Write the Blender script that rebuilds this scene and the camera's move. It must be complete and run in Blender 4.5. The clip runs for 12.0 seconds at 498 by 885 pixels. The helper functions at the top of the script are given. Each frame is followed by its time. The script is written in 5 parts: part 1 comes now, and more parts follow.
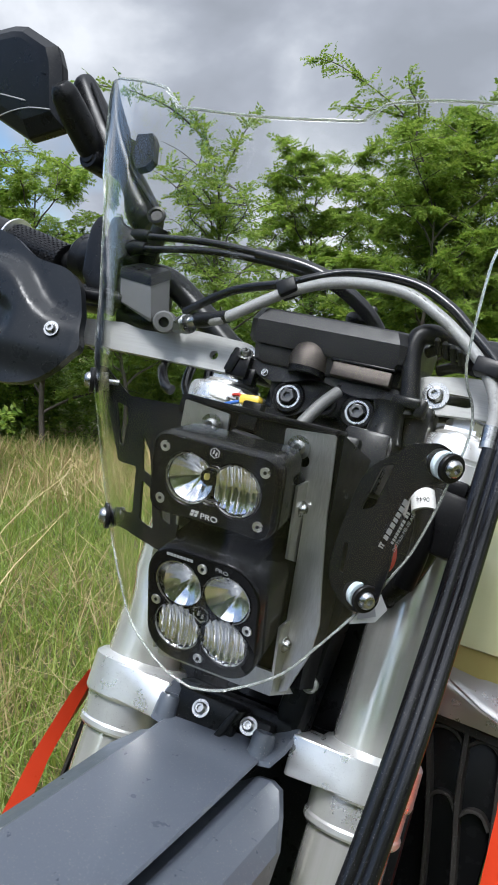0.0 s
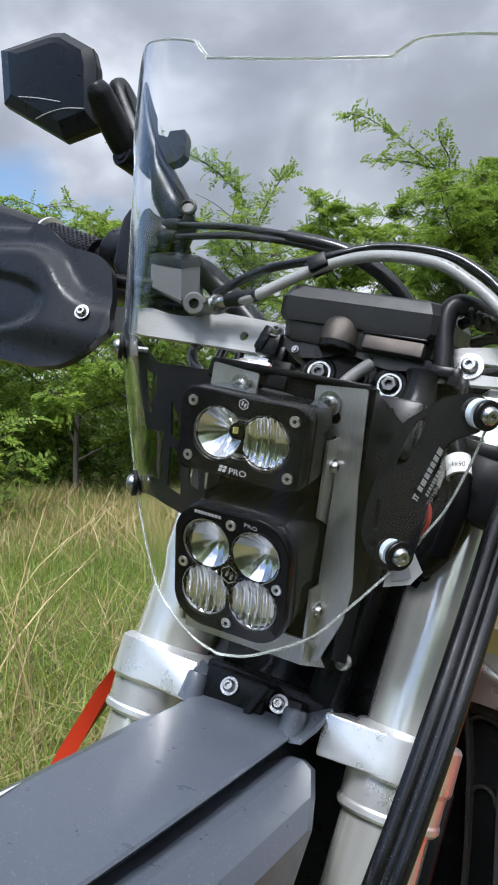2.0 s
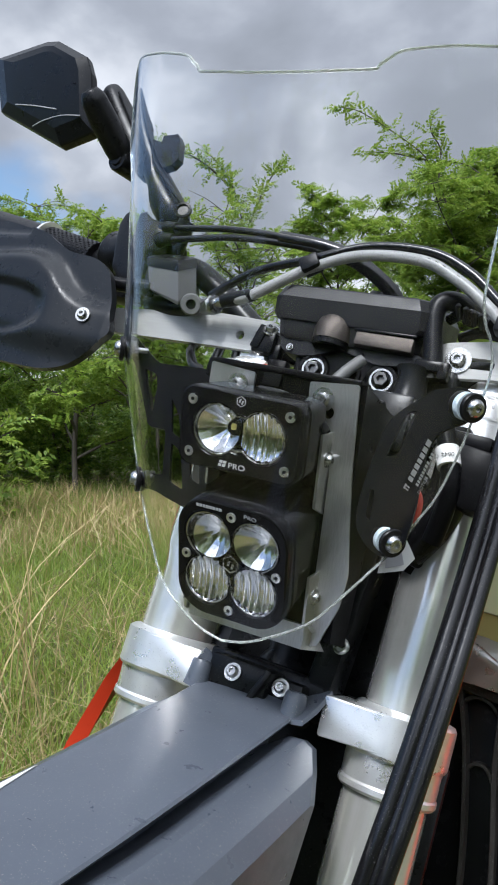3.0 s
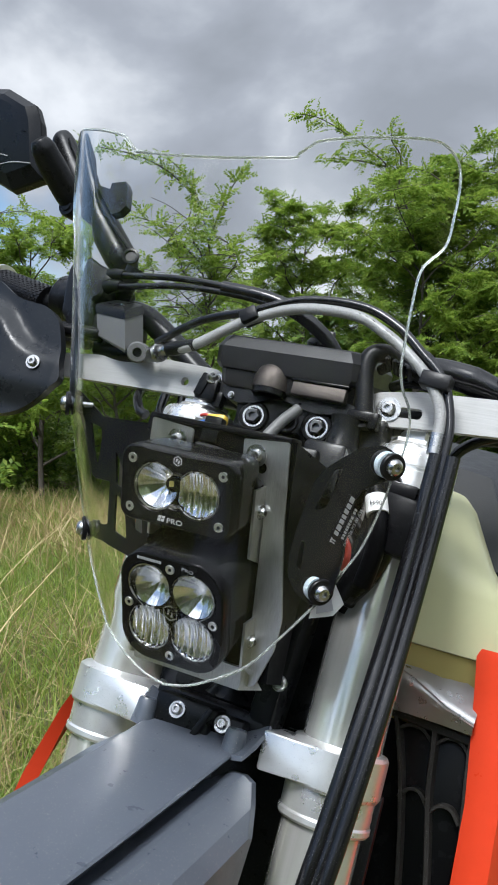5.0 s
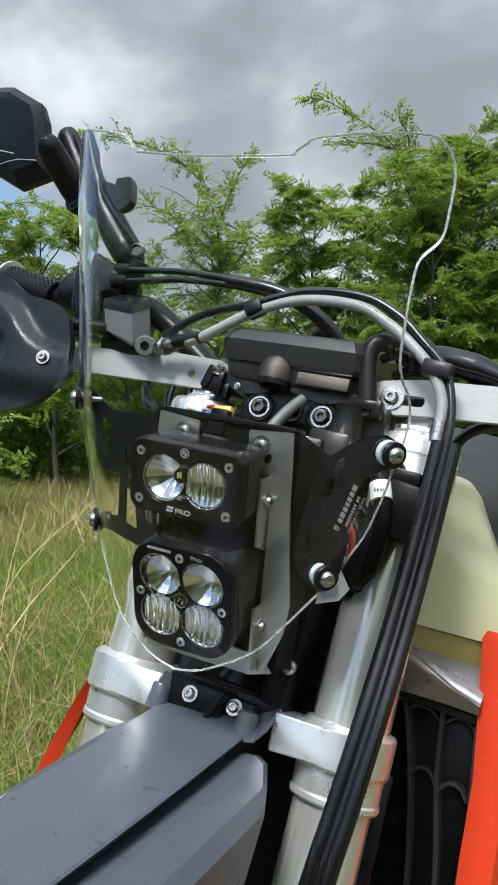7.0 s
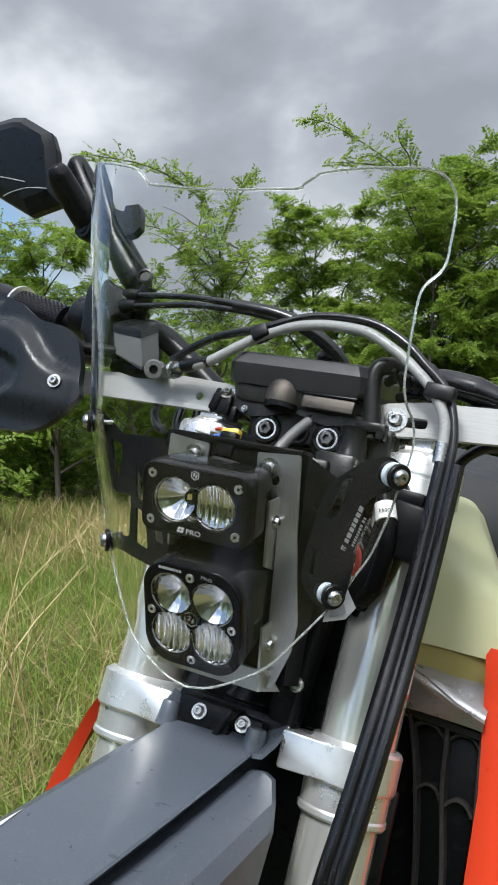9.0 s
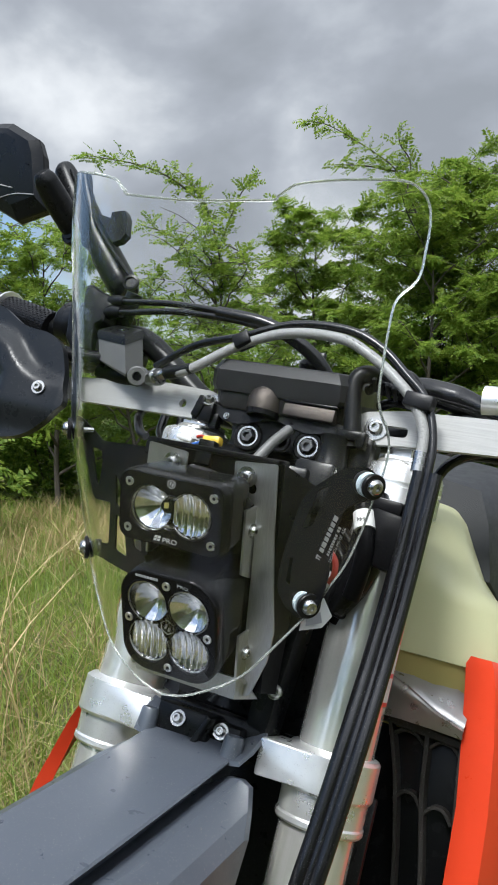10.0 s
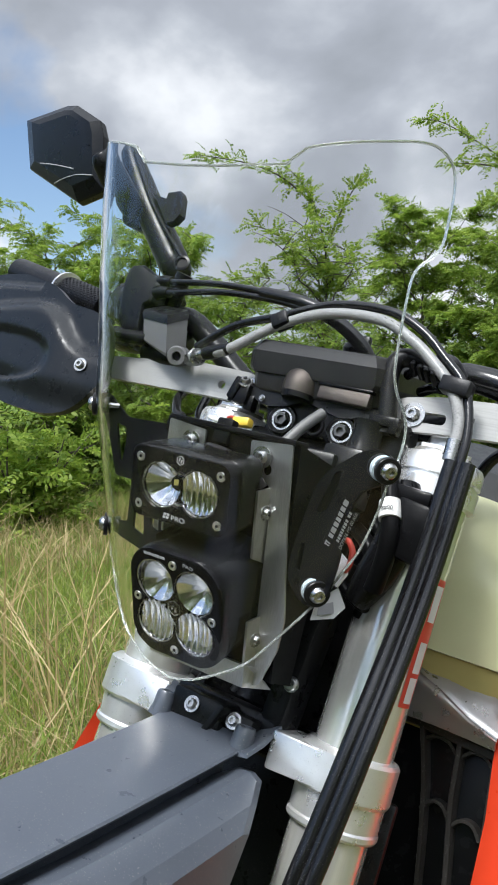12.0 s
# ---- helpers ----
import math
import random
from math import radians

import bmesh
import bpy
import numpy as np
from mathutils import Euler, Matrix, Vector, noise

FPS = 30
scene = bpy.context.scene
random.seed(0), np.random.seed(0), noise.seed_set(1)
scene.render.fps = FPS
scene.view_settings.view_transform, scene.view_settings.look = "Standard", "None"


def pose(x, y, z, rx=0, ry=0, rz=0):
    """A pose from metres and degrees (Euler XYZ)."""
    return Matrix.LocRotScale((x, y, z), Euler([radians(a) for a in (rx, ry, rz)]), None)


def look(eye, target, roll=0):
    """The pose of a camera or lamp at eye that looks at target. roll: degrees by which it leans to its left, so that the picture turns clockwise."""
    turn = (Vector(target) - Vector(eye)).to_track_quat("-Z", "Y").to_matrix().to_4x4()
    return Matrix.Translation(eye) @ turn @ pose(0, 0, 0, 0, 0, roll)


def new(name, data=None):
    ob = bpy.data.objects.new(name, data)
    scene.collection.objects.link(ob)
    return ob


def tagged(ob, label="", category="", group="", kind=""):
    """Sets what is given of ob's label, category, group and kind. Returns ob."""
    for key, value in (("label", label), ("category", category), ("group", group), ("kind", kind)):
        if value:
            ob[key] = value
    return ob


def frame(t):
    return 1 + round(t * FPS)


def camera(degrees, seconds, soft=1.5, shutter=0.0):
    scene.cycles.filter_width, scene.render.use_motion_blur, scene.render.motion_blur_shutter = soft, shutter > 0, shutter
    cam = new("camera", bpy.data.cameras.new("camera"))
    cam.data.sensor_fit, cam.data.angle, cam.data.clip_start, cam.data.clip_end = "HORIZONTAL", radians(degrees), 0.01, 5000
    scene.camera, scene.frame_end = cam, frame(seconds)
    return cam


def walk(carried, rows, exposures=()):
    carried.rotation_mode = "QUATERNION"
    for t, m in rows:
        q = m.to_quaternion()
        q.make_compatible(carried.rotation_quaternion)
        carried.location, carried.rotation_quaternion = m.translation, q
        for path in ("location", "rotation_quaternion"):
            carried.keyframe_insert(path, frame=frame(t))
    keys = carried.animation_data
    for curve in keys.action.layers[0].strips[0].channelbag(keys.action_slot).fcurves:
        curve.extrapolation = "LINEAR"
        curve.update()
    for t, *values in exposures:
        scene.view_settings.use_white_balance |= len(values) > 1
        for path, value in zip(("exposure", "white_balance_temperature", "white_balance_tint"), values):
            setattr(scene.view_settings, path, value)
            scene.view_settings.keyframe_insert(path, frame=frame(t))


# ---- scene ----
# camera and its walk: eye, target, roll
cam = camera(32.1, 12.0, soft=1.8)
PATH = [
    (0, (0.0137, 0.0033, 1.2114), (-0.0062, 1.9842, 0.9367), 0.48),
    (0.1, (0.0159, 0.0120, 1.1913), (-0.0025, 1.9935, 0.9208), 0.94),
    (0.2, (0.0181, 0.0171, 1.1709), (-0.0063, 1.9996, 0.9079), 1.23),
    (0.3, (0.0224, 0.0225, 1.1513), (-0.0148, 2.0065, 0.9017), 1.23),
    (0.4, (0.0196, 0.0255, 1.1416), (-0.0208, 2.0093, 0.8912), 1.34),
    (0.5, (0.0206, 0.0296, 1.1365), (-0.0345, 2.0140, 0.8929), 1.06),
    (1, (0.0167, 0.0210, 1.1357), (-0.0638, 2.0087, 0.9289), -0.06),
    (1.5, (0.0184, 0.0112, 1.1392), (-0.0692, 2.0031, 0.9817), 0.10),
    (2, (0.0167, 0.0085, 1.1404), (-0.0810, 2.0007, 0.9937), 0.24),
    (2.5, (0.0187, -0.0058, 1.1350), (-0.0831, 1.9849, 0.9709), -0.49),
    (4.3, (0.0151, -0.0403, 1.1839), (-0.0520, 1.9538, 1.0455), -1.70),
    (4.5, (0.0219, -0.0433, 1.1853), (-0.0371, 1.9505, 1.0391), -1.84),
    (5, (0.0449, -0.0538, 1.1874), (0.0231, 1.9397, 1.0273), -1.35),
    (5.5, (0.0481, -0.0555, 1.1862), (0.0417, 1.9372, 1.0147), -1.11),
    (6, (0.0483, -0.0570, 1.1860), (0.0264, 1.9339, 0.9957), -1.43),
    (6.5, (0.0574, -0.0634, 1.1868), (0.0192, 1.9261, 0.9860), -2.08),
    (7, (0.0520, -0.0701, 1.1927), (-0.0023, 1.9200, 1.0009), -2.51),
    (9, (0.0469, -0.0890, 1.1984), (-0.0086, 1.9045, 1.0477), -2.65),
    (9.5, (0.0620, -0.0937, 1.2026), (0.0183, 1.9001, 1.0514), -2.86),
    (10, (0.0669, -0.0906, 1.2043), (0.0084, 1.9030, 1.0555), -2.42),
    (10.5, (0.0772, -0.0988, 1.2060), (-0.0271, 1.8934, 1.0633), -2.28),
    (11, (0.0987, -0.1002, 1.2021), (-0.0933, 1.8846, 1.0482), -1.77),
    (11.5, (0.1176, -0.0631, 1.1787), (-0.1615, 1.9100, 1.0084), -0.96),
    (12, (0.1385, -0.0587, 1.1819), (-0.1705, 1.9125, 1.0446), -0.77),
]

EXPOSURES = [(0.0, 0.44, 5950, 10), (0.5, 0.46, 5850, 11), (1.5, 0.54, 5850, 12), (2.5, 0.38, 5850, 11), (5.0, 0.37, 5950, 9), (9.5, 0.36, 6050, 8), (12.0, 0.48, 6050, 9)]
walk(cam, [(t, look(eye, target, roll)) for t, eye, target, roll in PATH], EXPOSURES)

# ---- sky, sun ----
SUN_ELEV, SUN_AZ = radians(62), radians(205)          # azimuth from +y towards +x
world = bpy.data.worlds.new("world")
scene.world = world
world.use_nodes = True
nt = world.node_tree
nt.nodes.clear()


def nd(tree, kind, **values):
    node = tree.nodes.new(kind)
    for key, value in values.items():
        node.inputs[key.replace("_", " ")].default_value = value
    return node


def ramp(tree, stops, src):
    node = tree.nodes.new("ShaderNodeValToRGB")
    el = node.color_ramp.elements
    while len(el) < len(stops):
        el.new(0.5)
    for e, (pos, col) in zip(el, stops):
        e.position, e.color = pos, (*col, 1) if len(col) == 3 else col
    tree.links.new(src, node.inputs[0])
    return node.outputs[0]


def mixrgb(tree, fac, a, b, mode="MIX"):
    node = tree.nodes.new("ShaderNodeMix")
    node.data_type, node.blend_type = "RGBA", mode
    for idx, v in ((0, fac), (6, a), (7, b)):
        if isinstance(v, bpy.types.NodeSocket):
            tree.links.new(v, node.inputs[idx])
        else:
            node.inputs[idx].default_value = v if idx == 0 else (*v, 1)
    return node.outputs[2]


def build_world():
    sky = nt.nodes.new("ShaderNodeTexSky")
    sky.sky_type, sky.sun_disc = "NISHITA", False
    sky.sun_elevation, sky.sun_rotation = SUN_ELEV, SUN_AZ
    co = nt.nodes.new("ShaderNodeTexCoord")
    mp = nt.nodes.new("ShaderNodeMapping")
    mp.inputs["Scale"].default_value = (1.0, 1.0, 1.5)
    mp.inputs["Location"].default_value = (0.62, 0.1, 0.45)
    nt.links.new(co.outputs["Generated"], mp.inputs[0])
    big = nd(nt, "ShaderNodeTexNoise", Scale=2.6, Detail=6.0, Roughness=0.48, Distortion=0.1)
    nt.links.new(mp.outputs[0], big.inputs["Vector"])
    fine = nd(nt, "ShaderNodeTexNoise", Scale=5.0, Detail=7.0, Roughness=0.46, Distortion=0.1)
    nt.links.new(mp.outputs[0], fine.inputs["Vector"])
    # cloud body: slate grey undersides to bright tops
    body = ramp(nt, [(0.36, (2.8, 2.9, 3.1)), (0.46, (3.35, 3.45, 3.7)), (0.53, (4.2, 4.3, 4.5)), (0.59, (5.5, 5.52, 5.6)), (0.66, (6.9, 6.85, 6.8))], fine.outputs[0])
    dot = nt.nodes.new("ShaderNodeVectorMath")
    dot.operation = "DOT_PRODUCT"
    nt.links.new(co.outputs["Generated"], dot.inputs[0])
    dot.inputs[1].default_value = (math.sin(SUN_AZ) * math.cos(SUN_ELEV), math.cos(SUN_AZ) * math.cos(SUN_ELEV), math.sin(SUN_ELEV))
    glow = nd(nt, "ShaderNodeMapRange", From_Min=0.35, From_Max=1.0, To_Min=0.95, To_Max=3.9)
    nt.links.new(dot.outputs["Value"], glow.inputs[0])
    body = mixrgb(nt, 1.0, body, (1, 1, 1), "MULTIPLY")
    nt.links.new(glow.outputs[0], body.node.inputs[7])
    # more cover towards +x
    side = nt.nodes.new("ShaderNodeVectorMath")
    side.operation = "DOT_PRODUCT"
    nt.links.new(co.outputs["Generated"], side.inputs[0])
    side.inputs[1].default_value = (0.30, 0, 0.05)
    both = nt.nodes.new("ShaderNodeMath")
    nt.links.new(side.outputs["Value"], both.inputs[0])
    nt.links.new(big.outputs[0], both.inputs[1])
    cover = ramp(nt, [(0.34, (0, 0, 0)), (0.43, (1, 1, 1))], both.outputs[0])
    col = mixrgb(nt, cover, (0, 0, 0), body)
    nt.links.new(sky.outputs[0], nt.nodes[-1].inputs[6])
    bg = nt.nodes.new("ShaderNodeBackground")
    bg.inputs[1].default_value = 0.108
    nt.links.new(col, bg.inputs[0])
    out = nt.nodes.new("ShaderNodeOutputWorld")
    nt.links.new(bg.outputs[0], out.inputs[0])


build_world()
sun = new("sun", bpy.data.lights.new("sun", "SUN"))
sun.data.energy, sun.data.angle, sun.data.color = 2.9, radians(16), (1.0, 0.96, 0.90)
sun_dir = Vector((math.sin(SUN_AZ) * math.cos(SUN_ELEV), math.cos(SUN_AZ) * math.cos(SUN_ELEV), math.sin(SUN_ELEV)))
sun.matrix_world = look(sun_dir * 20, (0, 0, 0))


# ---- materials ----
def mat(name, base, rough=0.5, metal=0.0, var=0.12, scale=60.0, bump=0.0, bump_scale=400.0, dust=0.0, coat=0.0, spec=0.5, extra=None):
    """Principled surface with two scales of colour and roughness variation, fine relief and dust specks."""
    m = bpy.data.materials.new(name)
    m.use_nodes = True
    t = m.node_tree
    b = t.nodes["Principled BSDF"]
    b.inputs["Metallic"].default_value = metal
    b.inputs["Specular IOR Level"].default_value = spec
    b.inputs["Coat Weight"].default_value = coat
    b.inputs["Coat Roughness"].default_value = 0.18
    co = t.nodes.new("ShaderNodeTexCoord")
    n1 = nd(t, "ShaderNodeTexNoise", Scale=scale, Detail=5.0, Roughness=0.6)
    n2 = nd(t, "ShaderNodeTexNoise", Scale=scale * 0.12, Detail=3.0, Roughness=0.5)
    t.links.new(co.outputs["Object"], n1.inputs["Vector"])
    t.links.new(co.outputs["Object"], n2.inputs["Vector"])
    lo = tuple(c * (1 - var) for c in base)
    hi = tuple(min(1.0, c * (1 + var)) for c in base)
    c1 = mixrgb(t, n1.outputs[0], lo, hi)
    c2 = mixrgb(t, n2.outputs[0], (1 - var, 1 - var, 1 - var), (1, 1, 1))
    col = mixrgb(t, 1.0, c1, c2, "MULTIPLY")
    if dust:
        n3 = nd(t, "ShaderNodeTexNoise", Scale=850.0, Detail=1.0, Roughness=0.5)
        t.links.new(co.outputs["Object"], n3.inputs["Vector"])
        f = ramp(t, [(0.68, (0, 0, 0)), (0.73, (dust, dust, dust))], n3.outputs[0])
        col = mixrgb(t, f, col, (0.35, 0.33, 0.30))
    t.links.new(col, b.inputs["Base Color"])
    rr = nd(t, "ShaderNodeMapRange", From_Min=0.3, From_Max=0.7, To_Min=max(0.02, rough * 0.8), To_Max=min(1.0, rough * 1.25))
    t.links.new(n1.outputs[0], rr.inputs[0])
    t.links.new(rr.outputs[0], b.inputs["Roughness"])
    if bump:
        nb = nd(t, "ShaderNodeTexNoise", Scale=bump_scale, Detail=3.0, Roughness=0.6)
        t.links.new(co.outputs["Object"], nb.inputs["Vector"])
        bp = nd(t, "ShaderNodeBump", Strength=bump, Distance=0.001)
        t.links.new(nb.outputs[0], bp.inputs["Height"])
        t.links.new(bp.outputs[0], b.inputs["Normal"])
    if extra:
        extra(t, b, co)
    return m


# stretched streaks: brushed grain on sheet metal, painted reflection bands on the fork
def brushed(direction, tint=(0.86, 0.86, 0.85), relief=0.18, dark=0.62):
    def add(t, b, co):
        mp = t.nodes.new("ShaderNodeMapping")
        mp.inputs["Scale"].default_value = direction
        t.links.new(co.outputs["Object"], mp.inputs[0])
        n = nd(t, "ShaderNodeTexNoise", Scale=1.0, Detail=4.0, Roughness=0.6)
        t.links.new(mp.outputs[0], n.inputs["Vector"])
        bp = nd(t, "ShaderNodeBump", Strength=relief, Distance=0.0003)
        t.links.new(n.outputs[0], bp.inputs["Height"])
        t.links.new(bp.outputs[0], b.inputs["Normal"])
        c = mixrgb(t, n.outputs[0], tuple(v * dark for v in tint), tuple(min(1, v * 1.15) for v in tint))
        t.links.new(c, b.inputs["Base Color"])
    return add


def glassy(name, color, rough, ior, clear=1.0):
    m = bpy.data.materials.new(name)
    m.use_nodes = True
    b = m.node_tree.nodes["Principled BSDF"]
    b.inputs["Base Color"].default_value = (*color, 1)
    b.inputs["Roughness"].default_value = rough
    b.inputs["IOR"].default_value = ior
    b.inputs["Transmission Weight"].default_value = clear
    return m


M_BLACK = mat("black_plastic", (0.008, 0.0084, 0.0092), 0.30, spec=0.24, var=0.2, bump=0.03, bump_scale=400, dust=0.15)
M_GUARD = mat("handguard_plastic", (0.012, 0.0135, 0.0155), 0.30, spec=0.33, var=0.15, bump=0.04, bump_scale=600, dust=0.22)
M_COAT = mat("black_powder_coat", (0.0045, 0.0045, 0.005), 0.32, spec=0.08, var=0.2, bump=0.03, bump_scale=700, dust=0.04)
M_GLOSS = mat("black_anodised", (0.006, 0.006, 0.0066), 0.24, spec=0.16, var=0.2)
M_POD = mat("matt_moulded_plastic", (0.024, 0.024, 0.025), 0.40, spec=0.35, var=0.2, bump=0.12, bump_scale=1400, dust=0.1)
M_ROUGHCAST = mat("rough_dark_metal", (0.115, 0.098, 0.085), 0.36, 0.75, var=0.35, scale=300, bump=0.4, bump_scale=1600)
M_RUBBER = mat("black_rubber", (0.008, 0.008, 0.009), 0.34, spec=0.25, var=0.25, bump=0.12, bump_scale=700, dust=0.2)
M_HOSE = mat("cable_sheath", (0.007, 0.007, 0.0078), 0.19, var=0.12, dust=0.16, scale=110, spec=0.5)
M_ALU = mat("brushed_aluminium", (0.3, 0.3, 0.295), 0.5, 0.2, extra=brushed((18, 300, 620), (0.44, 0.44, 0.43), 0.3))
M_ALUV = mat("brushed_bracket", (0.5, 0.5, 0.5), 0.36, 1.0, extra=brushed((900, 300, 14), (0.62, 0.62, 0.61), 0.08))
M_CAST = mat("cast_aluminium", (0.90, 0.90, 0.89), 0.30, 0.74, var=0.10, scale=45, bump=0.12, bump_scale=450, dust=0.3)
# lengthwise bands in the colour stand in for reflections on the tube
M_FORK = mat("reflection_banded_fork", (0.92, 0.90, 0.85), 0.15, 0.68, var=0.03, scale=14, extra=brushed((75, 75, 2), (0.97, 0.925, 0.84), 0.12, 0.58))
M_STEEL = mat("steel_fastener", (0.48, 0.48, 0.47), 0.26, 1.0, var=0.15, bump=0.05, bump_scale=900)
M_SCREW = mat("bright_screw", (0.85, 0.85, 0.84), 0.30, 1.0, var=0.15)
M_LAMP = mat("glossy_lamp_housing", (0.006, 0.006, 0.0065), 0.15, spec=0.25, var=0.2, dust=0.03)
M_DARKBOLT = mat("dark_steel_bolt", (0.10, 0.10, 0.10), 0.34, 1.0, var=0.15)
# dark colour for discs that stand in for shade inside small holes
M_HOLE_SHADE = mat("hole_shade", (0.02, 0.02, 0.02), 0.5, 0.6)
M_CHROME = mat("reflector_chrome", (0.95, 0.95, 0.95), 0.06, 1.0, var=0.03)
M_CUP = mat("reflector_cup", (0.92, 0.92, 0.92), 0.10, 1.0, var=0.03)
M_FENDER = mat("dark_grey_fender", (0.080, 0.092, 0.114), 0.33, var=0.08, scale=60, bump=0.05, bump_scale=500, dust=0.45, coat=0.2)
M_ORANGE = mat("orange_red_plastic", (0.78, 0.060, 0.018), 0.33, var=0.06, bump=0.05, dust=0.05)
M_CREAM = mat("natural_fuel_tank", (0.64, 0.64, 0.38), 0.36, var=0.08, scale=12, bump=0.06)
M_FUEL = mat("fuel_darkened_tank", (0.42, 0.36, 0.13), 0.38, var=0.10, scale=12, bump=0.06)
M_SEAT = mat("seat_vinyl", (0.028, 0.030, 0.034), 0.5, var=0.15, bump=0.35, bump_scale=900)
M_WHITE = mat("white_nylon", (0.44, 0.52, 0.58), 0.4, var=0.06)
M_YELLOW = mat("yellow_plug", (0.75, 0.52, 0.05), 0.4, var=0.08)
M_RED = mat("red_wire", (0.42, 0.035, 0.02), 0.4)
M_BLUE = mat("blue_wire", (0.05, 0.15, 0.5), 0.4)
M_LED = mat("led_chip", (0.34, 0.31, 0.08), 0.4)
M_LABEL = mat("white_label", (0.62, 0.62, 0.60), 0.5, var=0.05)
M_PRINT = mat("white_print", (0.40, 0.40, 0.41), 0.5, var=0.03)
M_INK = mat("black_ink", (0.015, 0.015, 0.015), 0.5)
M_GREYPRINT = mat("grey_print", (0.35, 0.35, 0.36), 0.5)
M_DECAL = mat("red_decal", (0.55, 0.05, 0.03), 0.35)
M_CLEARHOSE = mat("clear_braided_hose", (0.36, 0.36, 0.35), 0.30, 0.0, var=0.35, scale=700, bump=0.6, bump_scale=1500, coat=0.35)
M_CLEAR = mat("translucent_sheet", (0.75, 0.77, 0.80), 0.35, var=0.08)
M_ACRYL = glassy("clear_acrylic", (0.985, 0.99, 0.985), 0.0, 1.31)
M_LENS = glassy("lamp_lens", (0.99, 0.99, 0.99), 0.0, 1.35)
M_ALLOY = mat("grey_alloy", (0.155, 0.155, 0.15), 0.48, 0.3, var=0.10, bump=0.05, bump_scale=700)
M_BARE = mat("bare_alloy_sheet", (0.40, 0.39, 0.38), 0.30, 0.8, var=0.10, bump=0.04, bump_scale=200)
M_RAD = mat("radiator_plastic", (0.040, 0.036, 0.032), 0.45, spec=0.35, var=0.4, scale=40, bump=0.3, bump_scale=300, dust=0.5)
M_TYRE = mat("tyre_rubber", (0.022, 0.021, 0.020), 0.8, var=0.3, bump=0.4, bump_scale=200)


def leafy(name, c1, c2, trans=0.45):
    m = bpy.data.materials.new(name)
    m.use_nodes = True
    t = m.node_tree
    t.nodes.clear()
    g = t.nodes.new("ShaderNodeNewGeometry")
    co = t.nodes.new("ShaderNodeTexCoord")
    n = nd(t, "ShaderNodeTexNoise", Scale=0.9, Detail=3.0)
    t.links.new(co.outputs["Object"], n.inputs["Vector"])
    a = mixrgb(t, g.outputs["Random Per Island"], c1, c2)
    b = mixrgb(t, n.outputs[0], (0.7, 0.75, 0.7), (1.25, 1.15, 1.0))
    col = mixrgb(t, 1.0, a, b, "MULTIPLY")
    d = t.nodes.new("ShaderNodeBsdfPrincipled")
    d.inputs["Roughness"].default_value = 0.5
    tr = t.nodes.new("ShaderNodeBsdfTranslucent")
    mx = t.nodes.new("ShaderNodeMixShader")
    mx.inputs[0].default_value = trans
    o = t.nodes.new("ShaderNodeOutputMaterial")
    t.links.new(col, d.inputs["Base Color"])
    t.links.new(col, tr.inputs["Color"])
    t.links.new(d.outputs[0], mx.inputs[1])
    t.links.new(tr.outputs[0], mx.inputs[2])
    t.links.new(mx.outputs[0], o.inputs[0])
    return m


# also on the added rim bead, whose paleness stands in for edge light
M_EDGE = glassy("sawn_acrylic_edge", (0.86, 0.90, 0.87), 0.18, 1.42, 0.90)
M_LEAF = leafy("locust_leaf", (0.15, 0.27, 0.034), (0.36, 0.47, 0.085), 0.55)
M_LEAFB = leafy("shrub_leaf", (0.09, 0.19, 0.025), (0.26, 0.37, 0.055), 0.45)
M_GRASS = leafy("grass_blade", (0.155, 0.27, 0.04), (0.36, 0.42, 0.10), 0.4)
M_STRAW = leafy("dry_stalk", (0.34, 0.26, 0.13), (0.56, 0.45, 0.25), 0.2)
M_BARK = mat("bark", (0.10, 0.085, 0.07), 0.85, var=0.4, scale=25, bump=0.8, bump_scale=60)


def ground_material():
    m = bpy.data.materials.new("meadow_ground")
    m.use_nodes = True
    t = m.node_tree
    b = t.nodes["Principled BSDF"]
    b.inputs["Roughness"].default_value = 0.95
    co = t.nodes.new("ShaderNodeTexCoord")
    n1 = nd(t, "ShaderNodeTexNoise", Scale=1.4, Detail=6.0, Roughness=0.65)
    n2 = nd(t, "ShaderNodeTexNoise", Scale=35.0, Detail=5.0, Roughness=0.7)
    for n in (n1, n2):
        t.links.new(co.outputs["Object"], n.inputs["Vector"])
    a = ramp(t, [(0.35, (0.06, 0.085, 0.02)), (0.5, (0.13, 0.13, 0.045)), (0.65, (0.24, 0.19, 0.10))], n1.outputs[0])
    col = mixrgb(t, n2.outputs[0], (0.35, 0.35, 0.3), (1.3, 1.25, 1.1))
    fin = mixrgb(t, 1.0, a, col, "MULTIPLY")
    t.links.new(fin, b.inputs["Base Color"])
    bp = nd(t, "ShaderNodeBump", Strength=0.8, Distance=0.03)
    t.links.new(n2.outputs[0], bp.inputs["Height"])
    t.links.new(bp.outputs[0], b.inputs["Normal"])
    return m


M_GROUND = ground_material()


# ---- building helpers ----
def mm(x, y, z):
    return Vector((x, y, z)) / 1000.0


def finish(bm, name, material, sharp=35):
    me = bpy.data.meshes.new(name)
    bmesh.ops.recalc_face_normals(bm, faces=bm.faces)
    bm.to_mesh(me)
    bm.free()
    for mt in (material if isinstance(material, (list, tuple)) else [material]):
        me.materials.append(mt)
    me.polygons.foreach_set("use_smooth", [True] * len(me.polygons))
    me.set_sharp_from_angle(angle=radians(sharp))
    return me


